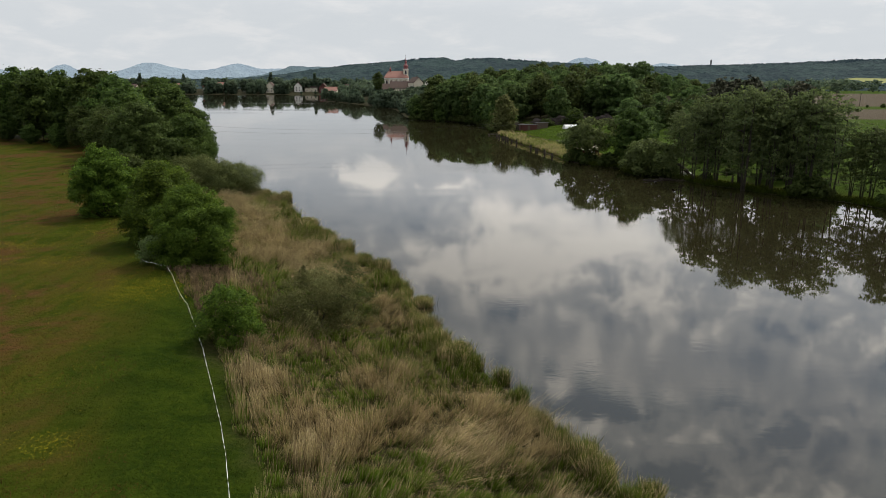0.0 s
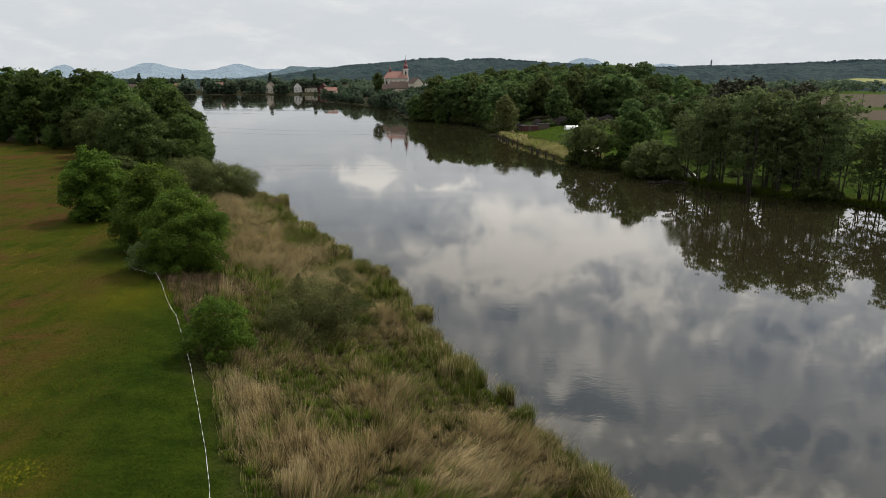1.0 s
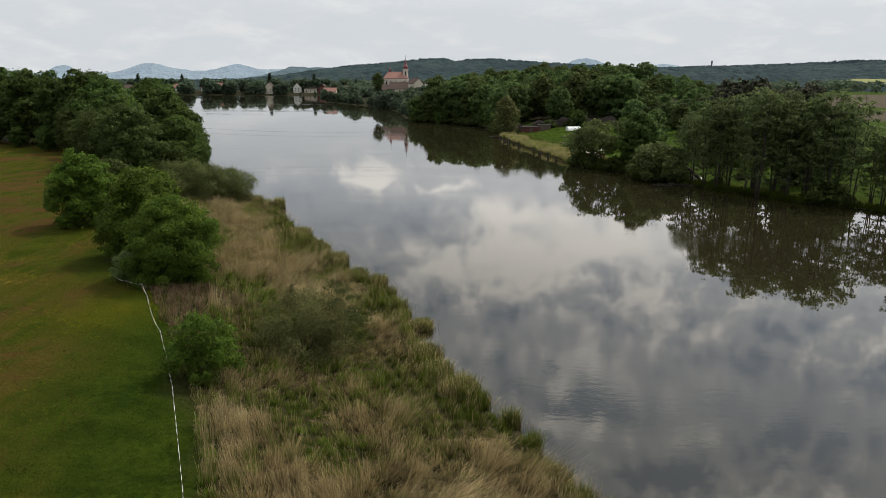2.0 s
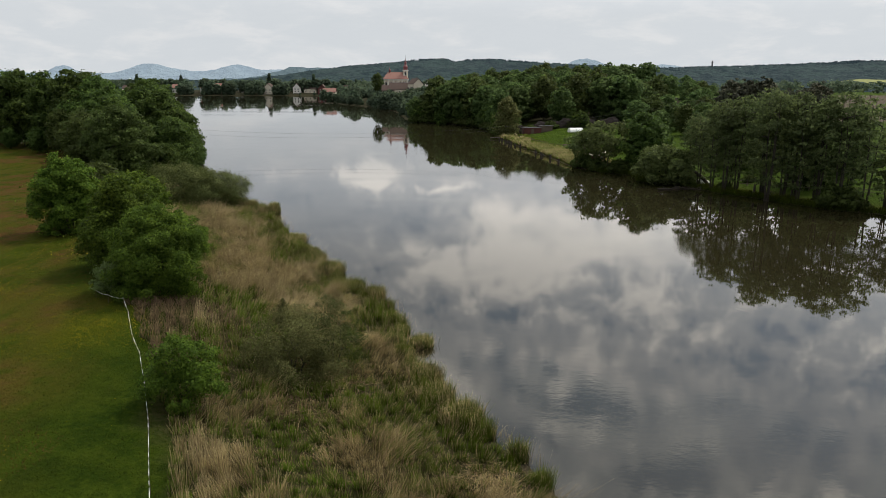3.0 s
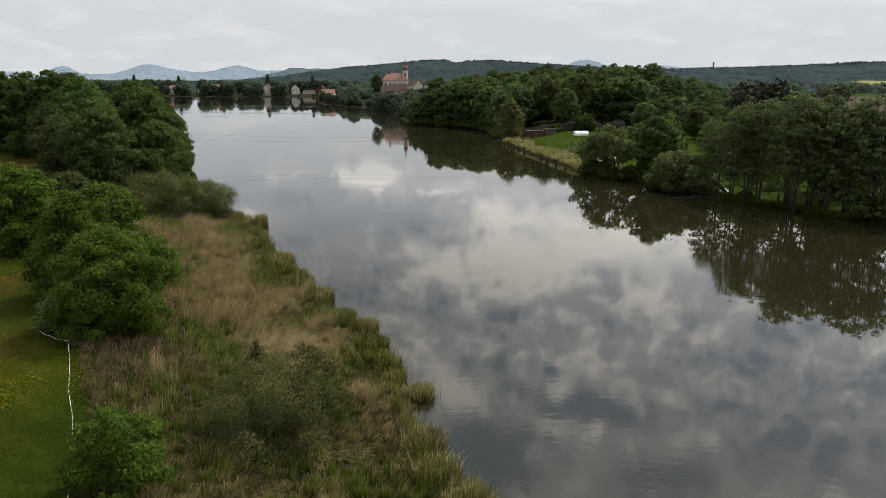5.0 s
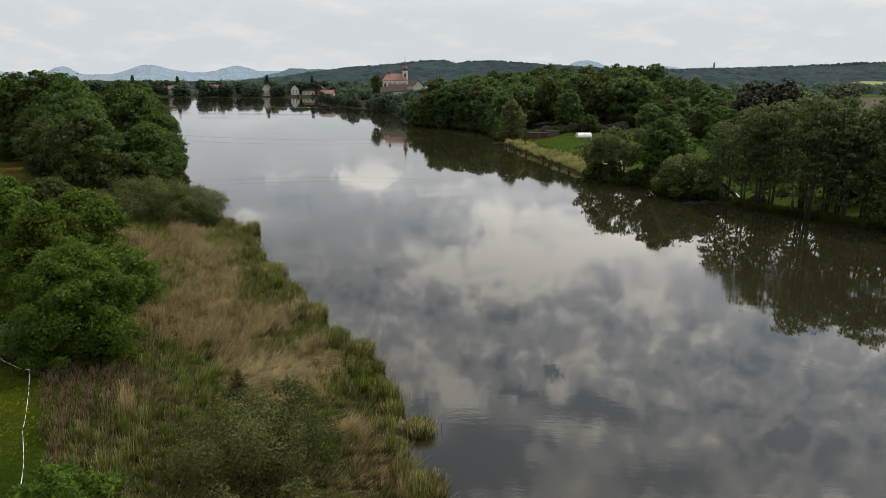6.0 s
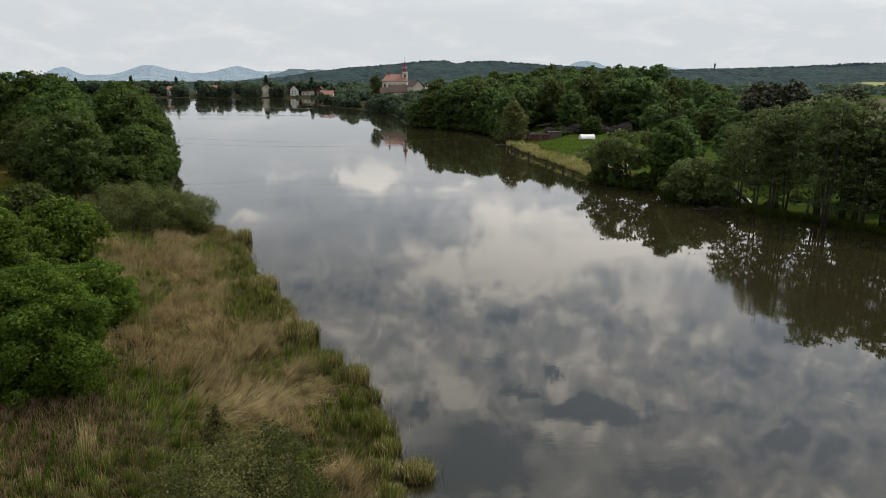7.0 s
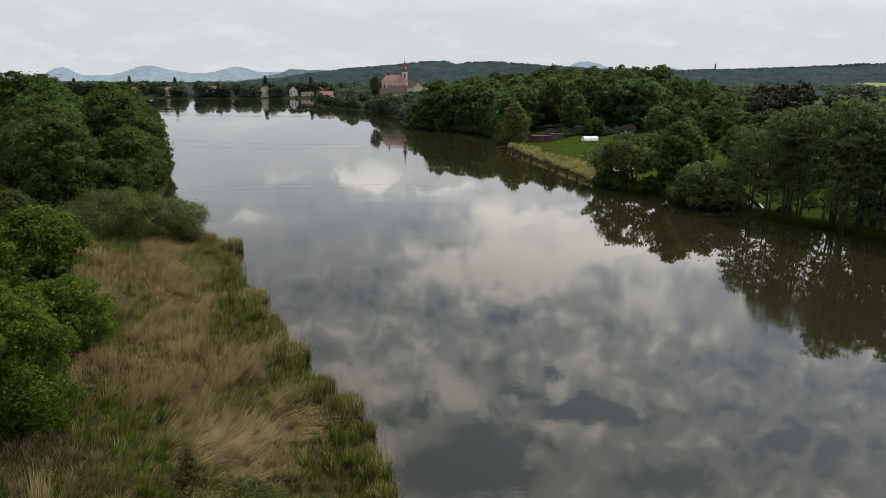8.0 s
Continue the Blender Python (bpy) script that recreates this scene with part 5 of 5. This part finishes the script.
def fallen_branch(x, y, turn, seed):
    """A bough lying in the shallow water with its bare twigs upwards."""
    rng = random.Random(seed)
    ob = thing("fallen_branch", Matrix.Translation((x, y, 0)) @ Matrix.Rotation(turn, 4, "Z"), "bare fallen branch lying in the shallow water", "branch", "branches in the water")
    bm = bmesh.new()
    tube(bm, [(-3.2, 0, 0.25), (-1.4, 0.1, 0.12), (0.6, -0.1, 0.1), (2.6, 0.2, -0.15)], [0.16, 0.12, 0.09, 0.04], 7)
    part("bough", bm, M_BARK, ob, smooth=True)
    for i in range(9):
        x0 = -2.0 + i * 0.5
        bm = bmesh.new()
        tube(bm, [(x0, 0, 0.12), (x0 + rng.uniform(0.2, 0.6), rng.uniform(-0.7, 0.7), rng.uniform(0.2, 0.6)), (x0 + rng.uniform(0.6, 1.4), rng.uniform(-1.6, 1.6), rng.uniform(0.1, 0.9))], [0.05, 0.035, 0.012], 5)
        part("twig", bm, M_BARK, ob)


fallen_branch(45.0, 143.0, 0.3, 1)
fallen_branch(49.0, 143.5, -0.4, 2)


def jetty():
    ob = thing("jetty", Matrix.Translation((21.2, 256.5, 0)) @ Matrix.Rotation(0.15, 4, "Z"), "low grey plank jetty at the tip of the spit", "jetty")
    for i in range(16):
        part("plank", one_box(-4.0 + i * 0.5, -3.54 + i * 0.5, -0.9, 0.9, 0.42, 0.50), M_WOOD, ob)
    for x in (-3.7, 0.0, 3.6):
        for y in (-0.75, 0.75):
            bm = bmesh.new()
            tube(bm, [(x, y, -1.4), (x, y, 0.42)], [0.11, 0.10], 6)
            part("post", bm, M_WOOD, ob)
    ob = thing("play_slide", spot(26.6, 256.2, 0.9), "small pale yellow garden slide leaning on a frame", "slide")
    bm = bmesh.new()
    box(bm, -1.6, 1.0, -0.28, 0.28, 0.0, 0.07, pose(0, 0, 0.95, 0, 38, 0))
    part("chute", bm, M_SLIDE, ob)
    for y in (-0.3, 0.3):
        bm = bmesh.new()
        tube(bm, [(-1.5, y, -0.1), (-1.15, y, 2.0)], [0.05, 0.05], 6)
        part("leg", bm, M_WOOD, ob)


jetty()
shed(spot(38.6, 268.0, 0.1), 4.2, 3.0, 2.0, M_WOOD, "low dark brown wooden shed beside a red one")


def bench_table(x, y, turn):
    ob = thing("garden_table", spot(x, y, turn), "weathered wooden garden table with two benches on the grass", "table", "garden tables")
    part("tabletop", one_box(-0.9, 0.9, -0.4, 0.4, 0.70, 0.76), M_WOOD, ob)
    for y0 in (-0.85, 0.85):
        part("bench", one_box(-0.9, 0.9, y0 - 0.15, y0 + 0.15, 0.42, 0.47), M_WOOD, ob)
    for x0 in (-0.65, 0.65):
        part("leg", one_box(x0 - 0.05, x0 + 0.05, -0.9, 0.9, 0.34, 0.42), M_WOOD, ob)
        part("leg", one_box(x0 - 0.05, x0 + 0.05, -0.3, 0.3, -0.05, 0.70), M_WOOD, ob)


bench_table(37.8, 220.5, 0.1)
bench_table(42.2, 212.5, 0.4)

# ---------------------------------------------------------------- tape fence at the meadow edge


TAPE = [(-39.3, 84.7), (-36.7, 81.4), (-31.8, 73), (-29.9, 67.0), (-29.4, 65.3), (-27.7, 63.9), (-26.0, 63.05), (-24.4, 60.2), (-22.3, 56.0), (-20.5, 53.0), (-18.4, 48.7), (-16.4, 44.4), (-13.6, 37.8), (-11.7, 33.3), (-10.5, 30.2), (-9.2, 26.5), (-8.3, 22)]


def tape_fence():
    pts = [Vector((x, y, float(ground_height(np.array([x]), np.array([y]))[0]))) for x, y in TAPE]
    ob = thing("tape_fence", Matrix.Translation(pts[0]), "white pasture tape strung on thin posts beside the reeds", "fence")
    for p in pts:
        q = p - pts[0]
        bm = bmesh.new()
        tube(bm, [q + Vector((0, 0, -0.2)), q + Vector((0.03, 0, 0.85))], [0.016, 0.012], 5)
        part("post", bm, M_WOOD, ob)
    for a, b in zip(pts, pts[1:]):
        n = max(6, int((b - a).length / 0.16))
        bm = bmesh.new()
        prev = None
        for i in range(n + 1):
            t = i / n
            p = a.lerp(b, t) - pts[0] + Vector((0, 0, 0.72 - 0.5 * t * (1 - t)))
            # the tape twists slowly, so that it shows now broad, now edge on
            turn = 2.4 * t * (b - a).length + 0.9 * math.sin(t * 9)
            side = Vector(((b - a).y, -(b - a).x, 0)).normalized() * math.cos(turn) + Vector((0, 0, 1)) * math.sin(turn)
            pair = [bm.verts.new(p + side * 0.016), bm.verts.new(p - side * 0.016)]
            if prev:
                bm.faces.new((prev[0], pair[0], pair[1], prev[1]))
            prev = pair
        part("tape", bm, M_TAPE, ob)


tape_fence()

# ---------------------------------------------------------------- reeds, grasses and flowers


def blade_object(name, label, rng, x, y, height, width, lean, material, category="reeds", kind="stuff", curl=1.6, base_z=None, simple=False):
    """Blades with a bend; lean is the sideways reach of each tip in metres."""
    n = len(x)
    z = ground_height(x, y) if base_z is None else base_z
    a = rng.uniform(0, math.pi, n)
    side = np.stack([np.cos(a), np.sin(a), np.zeros(n)], -1) * (width * 0.5)[:, None]
    p0 = np.stack([x, y, z - 0.05], -1)
    l3 = np.concatenate([lean, np.zeros((n, 1))], 1)
    p1 = p0 + l3 * 0.5**curl + np.stack([np.zeros(n), np.zeros(n), height * 0.55], -1)
    p2 = p0 + l3 + np.stack([np.zeros(n), np.zeros(n), height], -1)
    if simple:
        V = np.stack([p0 - side, p0 + side, p2], 1)
        F = np.arange(n * 3).reshape(-1, 3)
    else:
        V = np.stack([p0 - side, p0 + side, p1 - side * 0.9, p1 + side * 0.9, p2], 1)
        i = np.arange(n)[:, None] * 5
        F = np.concatenate([i + np.array([[0, 1, 3]]), i + np.array([[0, 3, 2]]), i + np.array([[2, 3, 4]])], 1).reshape(-1, 3)
    me = raw_mesh(name, V.reshape(-1, 3), F, material)
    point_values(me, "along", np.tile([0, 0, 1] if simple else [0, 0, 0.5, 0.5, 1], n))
    return tagged(new(name, me), label, category, kind=kind)


def belt_points(rng, n, y0, y1, width):
    """Places between the west shore and the meadow, denser towards the camera's end."""
    shore = np.array(LEFT_SHORE)
    y = y0 + (y1 - y0) * rng.rand(n) ** 1.35
    sx = np.interp(y, shore[:, 1], shore[:, 0])
    x = sx + 1.2 - rng.rand(n) * (width + 9)
    d = shore_distance(x, y)
    return x, y, d


def build_reeds():
    rng = np.random.RandomState(3)
    x, y, d = belt_points(rng, 980000, 14, 138, 19)
    # most stems stand in tussocks about a metre apart and splay outwards
    i, j = np.floor((x + 0.4 * y) / 1.15), np.floor(y / 1.15)
    ry = (np.sin(i * 127.1 + j * 311.7) * 43758.5453) % 1.0
    rx = (np.sin(i * 269.5 + j * 183.3) * 24634.6345) % 1.0
    big = (np.sin(i * 419.2 + j * 371.9) * 31415.9265) % 1.0
    cy = (j + 0.2 + 0.6 * ry) * 1.15
    cx = (i + 0.2 + 0.6 * rx) * 1.15 - 0.4 * cy
    pull = np.where(rng.rand(len(x)) < 0.55, 0.42, 0.0)
    x, y = x + (cx - x) * pull, y + (cy - y) * pull
    splay = np.stack([x - cx, y - cy], 1)
    d = shore_distance(x, y)
    patch = lattice_noise(x, y, 6.0, 31) * 0.42 + lattice_noise(x + 0.6 * y, y * 0.55, 2.4, 32) * 0.40 + lattice_noise(x, y, 0.9, 38) * 0.18
    edge = d + 3.4 * (lattice_noise(x, y, 6, 33) - 0.5)
    # beds of dead reed and wet green swales, each (x, y, half-width, half-length)
    beds = ((-7.7, 49.1, 2.6, 1.6), (-4, 44.9, 2.4, 2.0), (-12.2, 47, 1.6, 2.4), (-11, 40.5, 1.8, 3.2), (-7.5, 34.5, 2.4, 2.4), (-8, 30.5, 2, 2), (1.5, 34, 2, 2), (-0.3, 37.5, 1.8, 1.6), (5.6, 36.1, 1.2, 1.6), (-27.5, 99.7, 2.2, 4),
            (-19.5, 76.5, 3, 4.5), (-34, 115, 3.5, 3), (-15.4, 69.4, 2.4, 3), (-36, 106, 3, 3), (-32, 103, 2.4, 3), (-24.7, 88, 1.5, 5), (-21, 86, 1.5, 4), (-12.5, 68, 2.4, 1.6), (-9.1, 72.4, 1.6, 1.5))
    swales = ((-17.4, 65.3, 1.6, 2.6), (-15.1, 58.4, 2, 2.6), (-9.3, 46, 1, 1.6), (-5.4, 39.4, 1.2, 2.4), (-2.6, 33, 1.3, 2.6), (-3.4, 30, 1.5, 2), (-4.1, 52.7, 2, 3), (-7.1, 58.4, 1.6, 2), (-24.2, 99.8, 1.2, 2.5), (-20.2, 92.6, 1.4, 3),
              (-27, 88, 1.2, 5), (-12.5, 77.6, 1.8, 3), (-7.9, 69.5, 1.6, 2.4), (-4.7, 65.3, 1.4, 2), (-9.1, 63.6, 1.6, 2), (-18.3, 72.5, 1.2, 3), (-21.2, 65.7, 2, 2), (2.6, 29.5, 2.2, 1.6), (5.6, 32.4, 1.5, 1.6), (-9.6, 37.0, 0.8, 1.8))
    band = -0.15 * (1 - step01(edge, 1.2, 3.4)) - 0.08 * np.exp(-(((edge - 12) / 1.9) ** 2))
    for rows, amount in ((beds, 0.22), (swales, -0.30)):
        band = band + amount * np.minimum(1, sum(np.exp(-(((x - cx_) / a_) ** 2 + ((y - cy_) / b_) ** 2)) for cx_, cy_, a_, b_ in rows))
    tape_x = np.interp(y, *zip(*sorted((b, a) for a, b in TAPE)))
    from_tape = x - tape_x - 0.5 - 1.6 * lattice_noise(x, y, 1.8, 47)
    beside = y < 58
    band = band - np.where(beside, 0.22 * (1 - step01(from_tape, 0.6, 2.4)), 0)
    straw = 1 / (1 + np.exp(-(patch + band - 0.54) * 18))
    inside = np.where(beside, from_tape > 0, edge < 17.2 - 1.2 * rng.rand(len(x)) ** 2) & (d > 0.1 + 0.7 * lattice_noise(x, y, 1.6, 39))
    tuft = (0.45 + 0.65 * lattice_noise(x, y, 2.4, 36)) * (0.7 + 0.75 * big) * np.exp(-0.5 * (splay**2).sum(1) / 0.55**2 + 0.15)
    swirl = lattice_noise(x, y, 7, 34) * 2.2 - 1.7 + 1.3 * (lattice_noise(x, y, 1.7, 37) - 0.5)
    pick, kind = rng.rand(len(x)), rng.rand(len(x))

    def lean(sel, h, reach):
        amount = h * reach * rng.uniform(0.2, 1.3, sel.sum())
        s = swirl[sel] + rng.normal(size=sel.sum()) * 0.42
        return splay[sel] * (0.28 * h)[:, None] + np.stack([np.cos(s), np.sin(s)], 1) * (amount * (1 - 0.75 * step01(edge[sel], 13.5, 16.5)))[:, None]

    lodged = step01(lattice_noise(x, y, 4.5, 45), 0.50, 0.66)
    dry = inside & (kind < straw)
    sel = dry & (pick < 0.66)
    h = rng.uniform(0.8, 2.1, sel.sum()) * tuft[sel]
    reach = lean(sel, h, 0.95) * (1 + 0.9 * lodged[sel])[:, None]
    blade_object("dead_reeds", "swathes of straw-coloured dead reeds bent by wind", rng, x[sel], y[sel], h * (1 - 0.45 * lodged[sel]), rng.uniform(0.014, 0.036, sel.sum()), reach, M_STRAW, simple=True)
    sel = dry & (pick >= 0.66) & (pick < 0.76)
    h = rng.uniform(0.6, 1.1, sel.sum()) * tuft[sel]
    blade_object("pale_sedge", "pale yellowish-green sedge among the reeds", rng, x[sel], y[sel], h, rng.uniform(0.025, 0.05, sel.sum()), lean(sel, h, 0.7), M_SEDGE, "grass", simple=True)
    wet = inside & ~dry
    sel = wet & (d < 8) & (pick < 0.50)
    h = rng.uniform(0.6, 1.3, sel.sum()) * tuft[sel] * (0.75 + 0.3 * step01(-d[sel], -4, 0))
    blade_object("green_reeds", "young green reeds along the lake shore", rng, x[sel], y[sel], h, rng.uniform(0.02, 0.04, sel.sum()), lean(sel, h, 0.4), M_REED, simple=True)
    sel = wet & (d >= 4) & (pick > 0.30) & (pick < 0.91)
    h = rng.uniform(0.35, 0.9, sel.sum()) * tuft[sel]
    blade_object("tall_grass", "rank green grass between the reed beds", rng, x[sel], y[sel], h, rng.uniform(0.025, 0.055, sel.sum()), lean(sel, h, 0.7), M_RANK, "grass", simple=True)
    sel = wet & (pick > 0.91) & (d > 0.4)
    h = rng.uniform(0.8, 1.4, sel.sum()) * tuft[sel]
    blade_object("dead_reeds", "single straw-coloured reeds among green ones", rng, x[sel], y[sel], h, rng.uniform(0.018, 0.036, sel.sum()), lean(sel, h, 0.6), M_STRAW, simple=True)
    near_bush = np.exp(-(((x + 19) / 4.5) ** 2 + ((y - 58) / 7) ** 2)) + 0.8 * np.exp(-(((x + 9.5) / 3) ** 2 + ((y - 49) / 3) ** 2)) + 1.2 * np.exp(-(((x + 23) / 4) ** 2 + ((y - 64) / 3) ** 2))
    sel = (d > 6) & (edge + 3.5 * rng.rand(len(x)) < 27) & (from_tape > -0.8) & (near_bush > 0.35 + 0.4 * rng.rand(len(x))) & (pick < 0.4)
    h = rng.uniform(0.3, 0.8, sel.sum())
    blade_object("dead_herbs", "brownish-pink dead herb stalks near the maples", rng, x[sel], y[sel], h, rng.uniform(0.015, 0.035, sel.sum()), lean(sel, h, 1.0) + rng.normal(size=(sel.sum(), 2)) * 0.12, M_STRAWRED, "herbs")
    # thin flowering reed tips standing out into the water
    x, y, d = belt_points(rng, 60000, 24, 135, 3)
    sel = (d > -0.7) & (d < 1.0) & (lattice_noise(x, y, 3, 41) > 0.45) & (rng.rand(len(x)) < 0.4)
    n = sel.sum()
    blade_object("reed_stalks", "thin pale reed stalks at the water's edge", rng, x[sel], y[sel], rng.uniform(0.9, 1.6, n), rng.uniform(0.008, 0.016, n), rng.normal(size=(n, 2)) * 0.3, M_STRAW)


build_reeds()


def reed_clump(x, y, r, h, seed, label, dead=0.35):
    """A tight stand of reeds in shallow water, shade painted dark at the foot."""
    rng = np.random.RandomState(seed)
    ob = thing("reed_clump", Matrix.Translation((x, y, -0.15)), label, "reeds", "reed clumps at the water's edge")
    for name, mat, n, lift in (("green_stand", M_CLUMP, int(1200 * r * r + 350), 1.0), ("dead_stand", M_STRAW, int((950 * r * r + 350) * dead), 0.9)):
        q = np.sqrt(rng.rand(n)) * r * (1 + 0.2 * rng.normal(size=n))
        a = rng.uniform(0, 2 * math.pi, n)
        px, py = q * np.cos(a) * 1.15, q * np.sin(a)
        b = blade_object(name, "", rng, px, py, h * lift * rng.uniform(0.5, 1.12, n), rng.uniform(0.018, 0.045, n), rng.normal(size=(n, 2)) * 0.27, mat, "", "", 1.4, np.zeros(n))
        b.parent = ob


for i, (x, y, r, h) in enumerate(((-26.3, 118.2, 0.7, 2.6), (-27.9, 117.2, 0.6, 2.3), (-31.0, 122.6, 0.75, 2.1), (-32.9, 123.8, 0.65, 2.3), (-36.2, 128, 0.8, 2.0), (-38.5, 131, 1.1, 2.6), (-40.2, 132.3, 0.9, 2.8), (-1.2, 62.2, 0.7, 1.5), (-2.6, 60.0, 0.6, 1.3), (-0.7, 55.4, 0.85, 2.1), (0.1, 52.3, 0.9, 2.0), (1.6, 49.4, 1.0, 2.2),
                                  (-11.5, 82.8, 0.9, 2.3), (-6.0, 74.2, 0.7, 2.1), (9.0, 33.6, 0.7, 1.9), (11.2, 31.4, 0.5, 1.7), (-18.9, 98.0, 1.2, 1.8))):
    reed_clump(x - 0.5, y - 0.4, r, h * 0.8, 100 + i, "dense clump of green reeds in the shallows with painted foot shade", 1.3)

# a ragged row of smaller clumps all along the near shore
edge_rr = random.Random(21)
edge_line = np.array(LEFT_SHORE)
y = 27.0
while y < 93:
    x = float(np.interp(y, edge_line[:, 1], edge_line[:, 0]))
    reed_clump(x - edge_rr.uniform(0.2, 1.1), y, edge_rr.uniform(0.35, 0.75), edge_rr.uniform(1.1, 1.75), 300 + int(y * 10), "small clump of green reeds on the shore with painted foot shade", edge_rr.choice((0.15, 0.3, 0.7)))
    y += edge_rr.uniform(1.3, 3.4)


def east_reeds():
    rng = np.random.RandomState(8)
    n = 42000
    y = rng.uniform(176, 262, n)
    shore = np.array(RIGHT_SHORE)[::-1]
    sx = np.interp(y, shore[:, 1], shore[:, 0])
    x = sx + 0.2 + 0.9 * lattice_noise(y, y * 0, 3, 61) + rng.rand(n) * (5.5 + 6 * lattice_noise(y, y * 0, 9, 62)) * np.interp(y, [176, 190, 225, 250, 262], [0.9, 1, 0.8, 0.7, 0.5])
    ragged = 0.3 + 0.55 * lattice_noise(x, y, 2.2, 63) + 0.5 * lattice_noise(x, y, 6.5, 65)
    h = rng.uniform(1.0, 2.1, n) * ragged
    green = rng.rand(n) < 0.42 + 0.5 * (lattice_noise(x, y, 5, 66) - 0.4)
    for sel, name, label, mat in ((~green, "dead_reeds", "belt of straw-coloured reeds along the pasture spit", M_STRAW), (green, "green_reeds", "green shoots among the reeds of the spit", M_RANK)):
        k = sel.sum()
        blade_object(name, label, rng, x[sel], y[sel], h[sel], rng.uniform(0.05, 0.11, k), rng.normal(size=(k, 2)) * 0.4, mat)
    n = 9000
    y = rng.uniform(196, 262, n)
    sx = np.interp(y, shore[:, 1], shore[:, 0])
    x = sx + 7 + rng.rand(n) * 3.0
    blade_object("green_reeds", "green herbs behind the reeds of the spit", rng, x, y, rng.uniform(0.5, 1.2, n), rng.uniform(0.08, 0.16, n), rng.normal(size=(n, 2)) * 0.3, M_REED)
    n = 14000
    y = rng.uniform(180, 268, n)
    x = np.interp(y, shore[:, 1], shore[:, 0]) + 8 + rng.rand(n) * 24
    blade_object("pasture_grass", "short bright green pasture grass", rng, x, y, rng.uniform(0.15, 0.4, n) * (0.4 + lattice_noise(x, y, 4, 64)), rng.uniform(0.10, 0.25, n), rng.normal(size=(n, 2)) * 0.15, M_RANK, "grass", simple=True)
    n = 16000
    y = rng.uniform(95, 172, n)
    sx = np.interp(y, shore[:, 1], shore[:, 0])
    x = sx + rng.rand(n) * 4.0
    blade_object("bank_grass", "dark rank grass and roots along the shaded bank", rng, x, y, rng.uniform(0.4, 1.2, n), rng.uniform(0.06, 0.12, n), rng.normal(size=(n, 2)) * 0.35, M_GRASS, "grass")


east_reeds()


def meadow_plants():
    rng = np.random.RandomState(12)
    n = 170000
    y = 20 + 95 * rng.rand(n) ** 1.7
    shore = np.array(LEFT_SHORE)
    sx = np.interp(y, shore[:, 1], shore[:, 0])
    x = sx - 13 - rng.rand(n) * (24 + y * 0.34)
    keep = x > -0.72 * y - 8
    x, y = x[keep], y[keep]
    d = shore_distance(x, y)
    d = d + 2.4 * (lattice_noise(x, y, 3, 54) - 0.5)
    x, y = x[d > 14.6], y[d > 14.6]
    n = len(x)
    drift = lattice_noise(x, y, 8, 51) * 0.6 + lattice_noise(x, y, 2.2, 52) * 0.4
    near_tape = shore_distance(x, y) + 8 * (lattice_noise(x, y, 7, 53) - 0.5) < 23
    red = (drift > 0.52) & ~near_tape & (rng.rand(n) < 0.8)
    olive = ~red & ~near_tape & (rng.rand(n) < step01(shore_distance(x, y) + 9 * (drift - 0.5), 22, 31))
    lush = ~red & ~olive
    h = rng.uniform(0.08, 0.20, n)
    for sel, name, label, mat in ((lush, "meadow_grass", "short green meadow grass", M_GRASS), (olive & (rng.rand(n) < 0.7), "dry_meadow_grass", "short olive-brown meadow grass", M_OLIVE), (red & (rng.rand(n) < 0.7), "meadow_sorrel", "reddish-brown sorrel stalks in the meadow", M_SORREL)):
        k = sel.sum()
        blade_object(name, label, rng, x[sel], y[sel], h[sel], rng.uniform(0.03, 0.06, k), rng.normal(size=(k, 2)) * 0.12, mat, "grass", simple=True)
    # buttercups in drifts
    spots = ((-26.5, 57, 4.0, 4.0, 1500), (-36, 80, 8, 3.2, 500), (-24.5, 31, 3.0, 1.2, 130), (-19.5, 31, 1.4, 1.4, 130), (-23, 39, 3, 4, 60), (-40, 66, 10, 2.5, 700), (-29, 44, 8, 6, 70), (-46, 73, 5, 2, 300))
    px = np.concatenate([rng.normal(cx, rx * 0.6, k * 2) for cx, cy, rx, ry, k in spots])
    py = np.concatenate([rng.normal(cy, ry * 0.6, k * 2) for cx, cy, rx, ry, k in spots])
    keep = shore_distance(px, py) > 19
    px, py = px[keep], py[keep]
    pz = ground_height(px, py) + rng.uniform(0.2, 0.4, len(px))
    nn = rng.normal(size=(len(px), 3)) * 0.3 + np.array([0, -0.3, 1])
    nn /= np.linalg.norm(nn, axis=1, keepdims=True)
    q = leaf_shapes(rng, np.stack([px, py, pz], -1), nn, 0.046)
    me = raw_mesh("buttercups", q.reshape(-1, 3), np.arange(len(q) * 4).reshape(-1, 4), M_YELLOW)
    tagged(new("buttercups", me), "drifts of yellow buttercups in the meadow", "flowers", kind="stuff")


M_YELLOW = surface("yellow_petals", (0.30, 0.23, 0.008), (0.40, 0.31, 0.012), 3.0, 0.7, 0.0, spec=0.1)
M_SORREL = blades("sorrel", (0.042, 0.028, 0.008), (0.070, 0.036, 0.012), (0.108, 0.050, 0.018), 0.4)
meadow_plants()
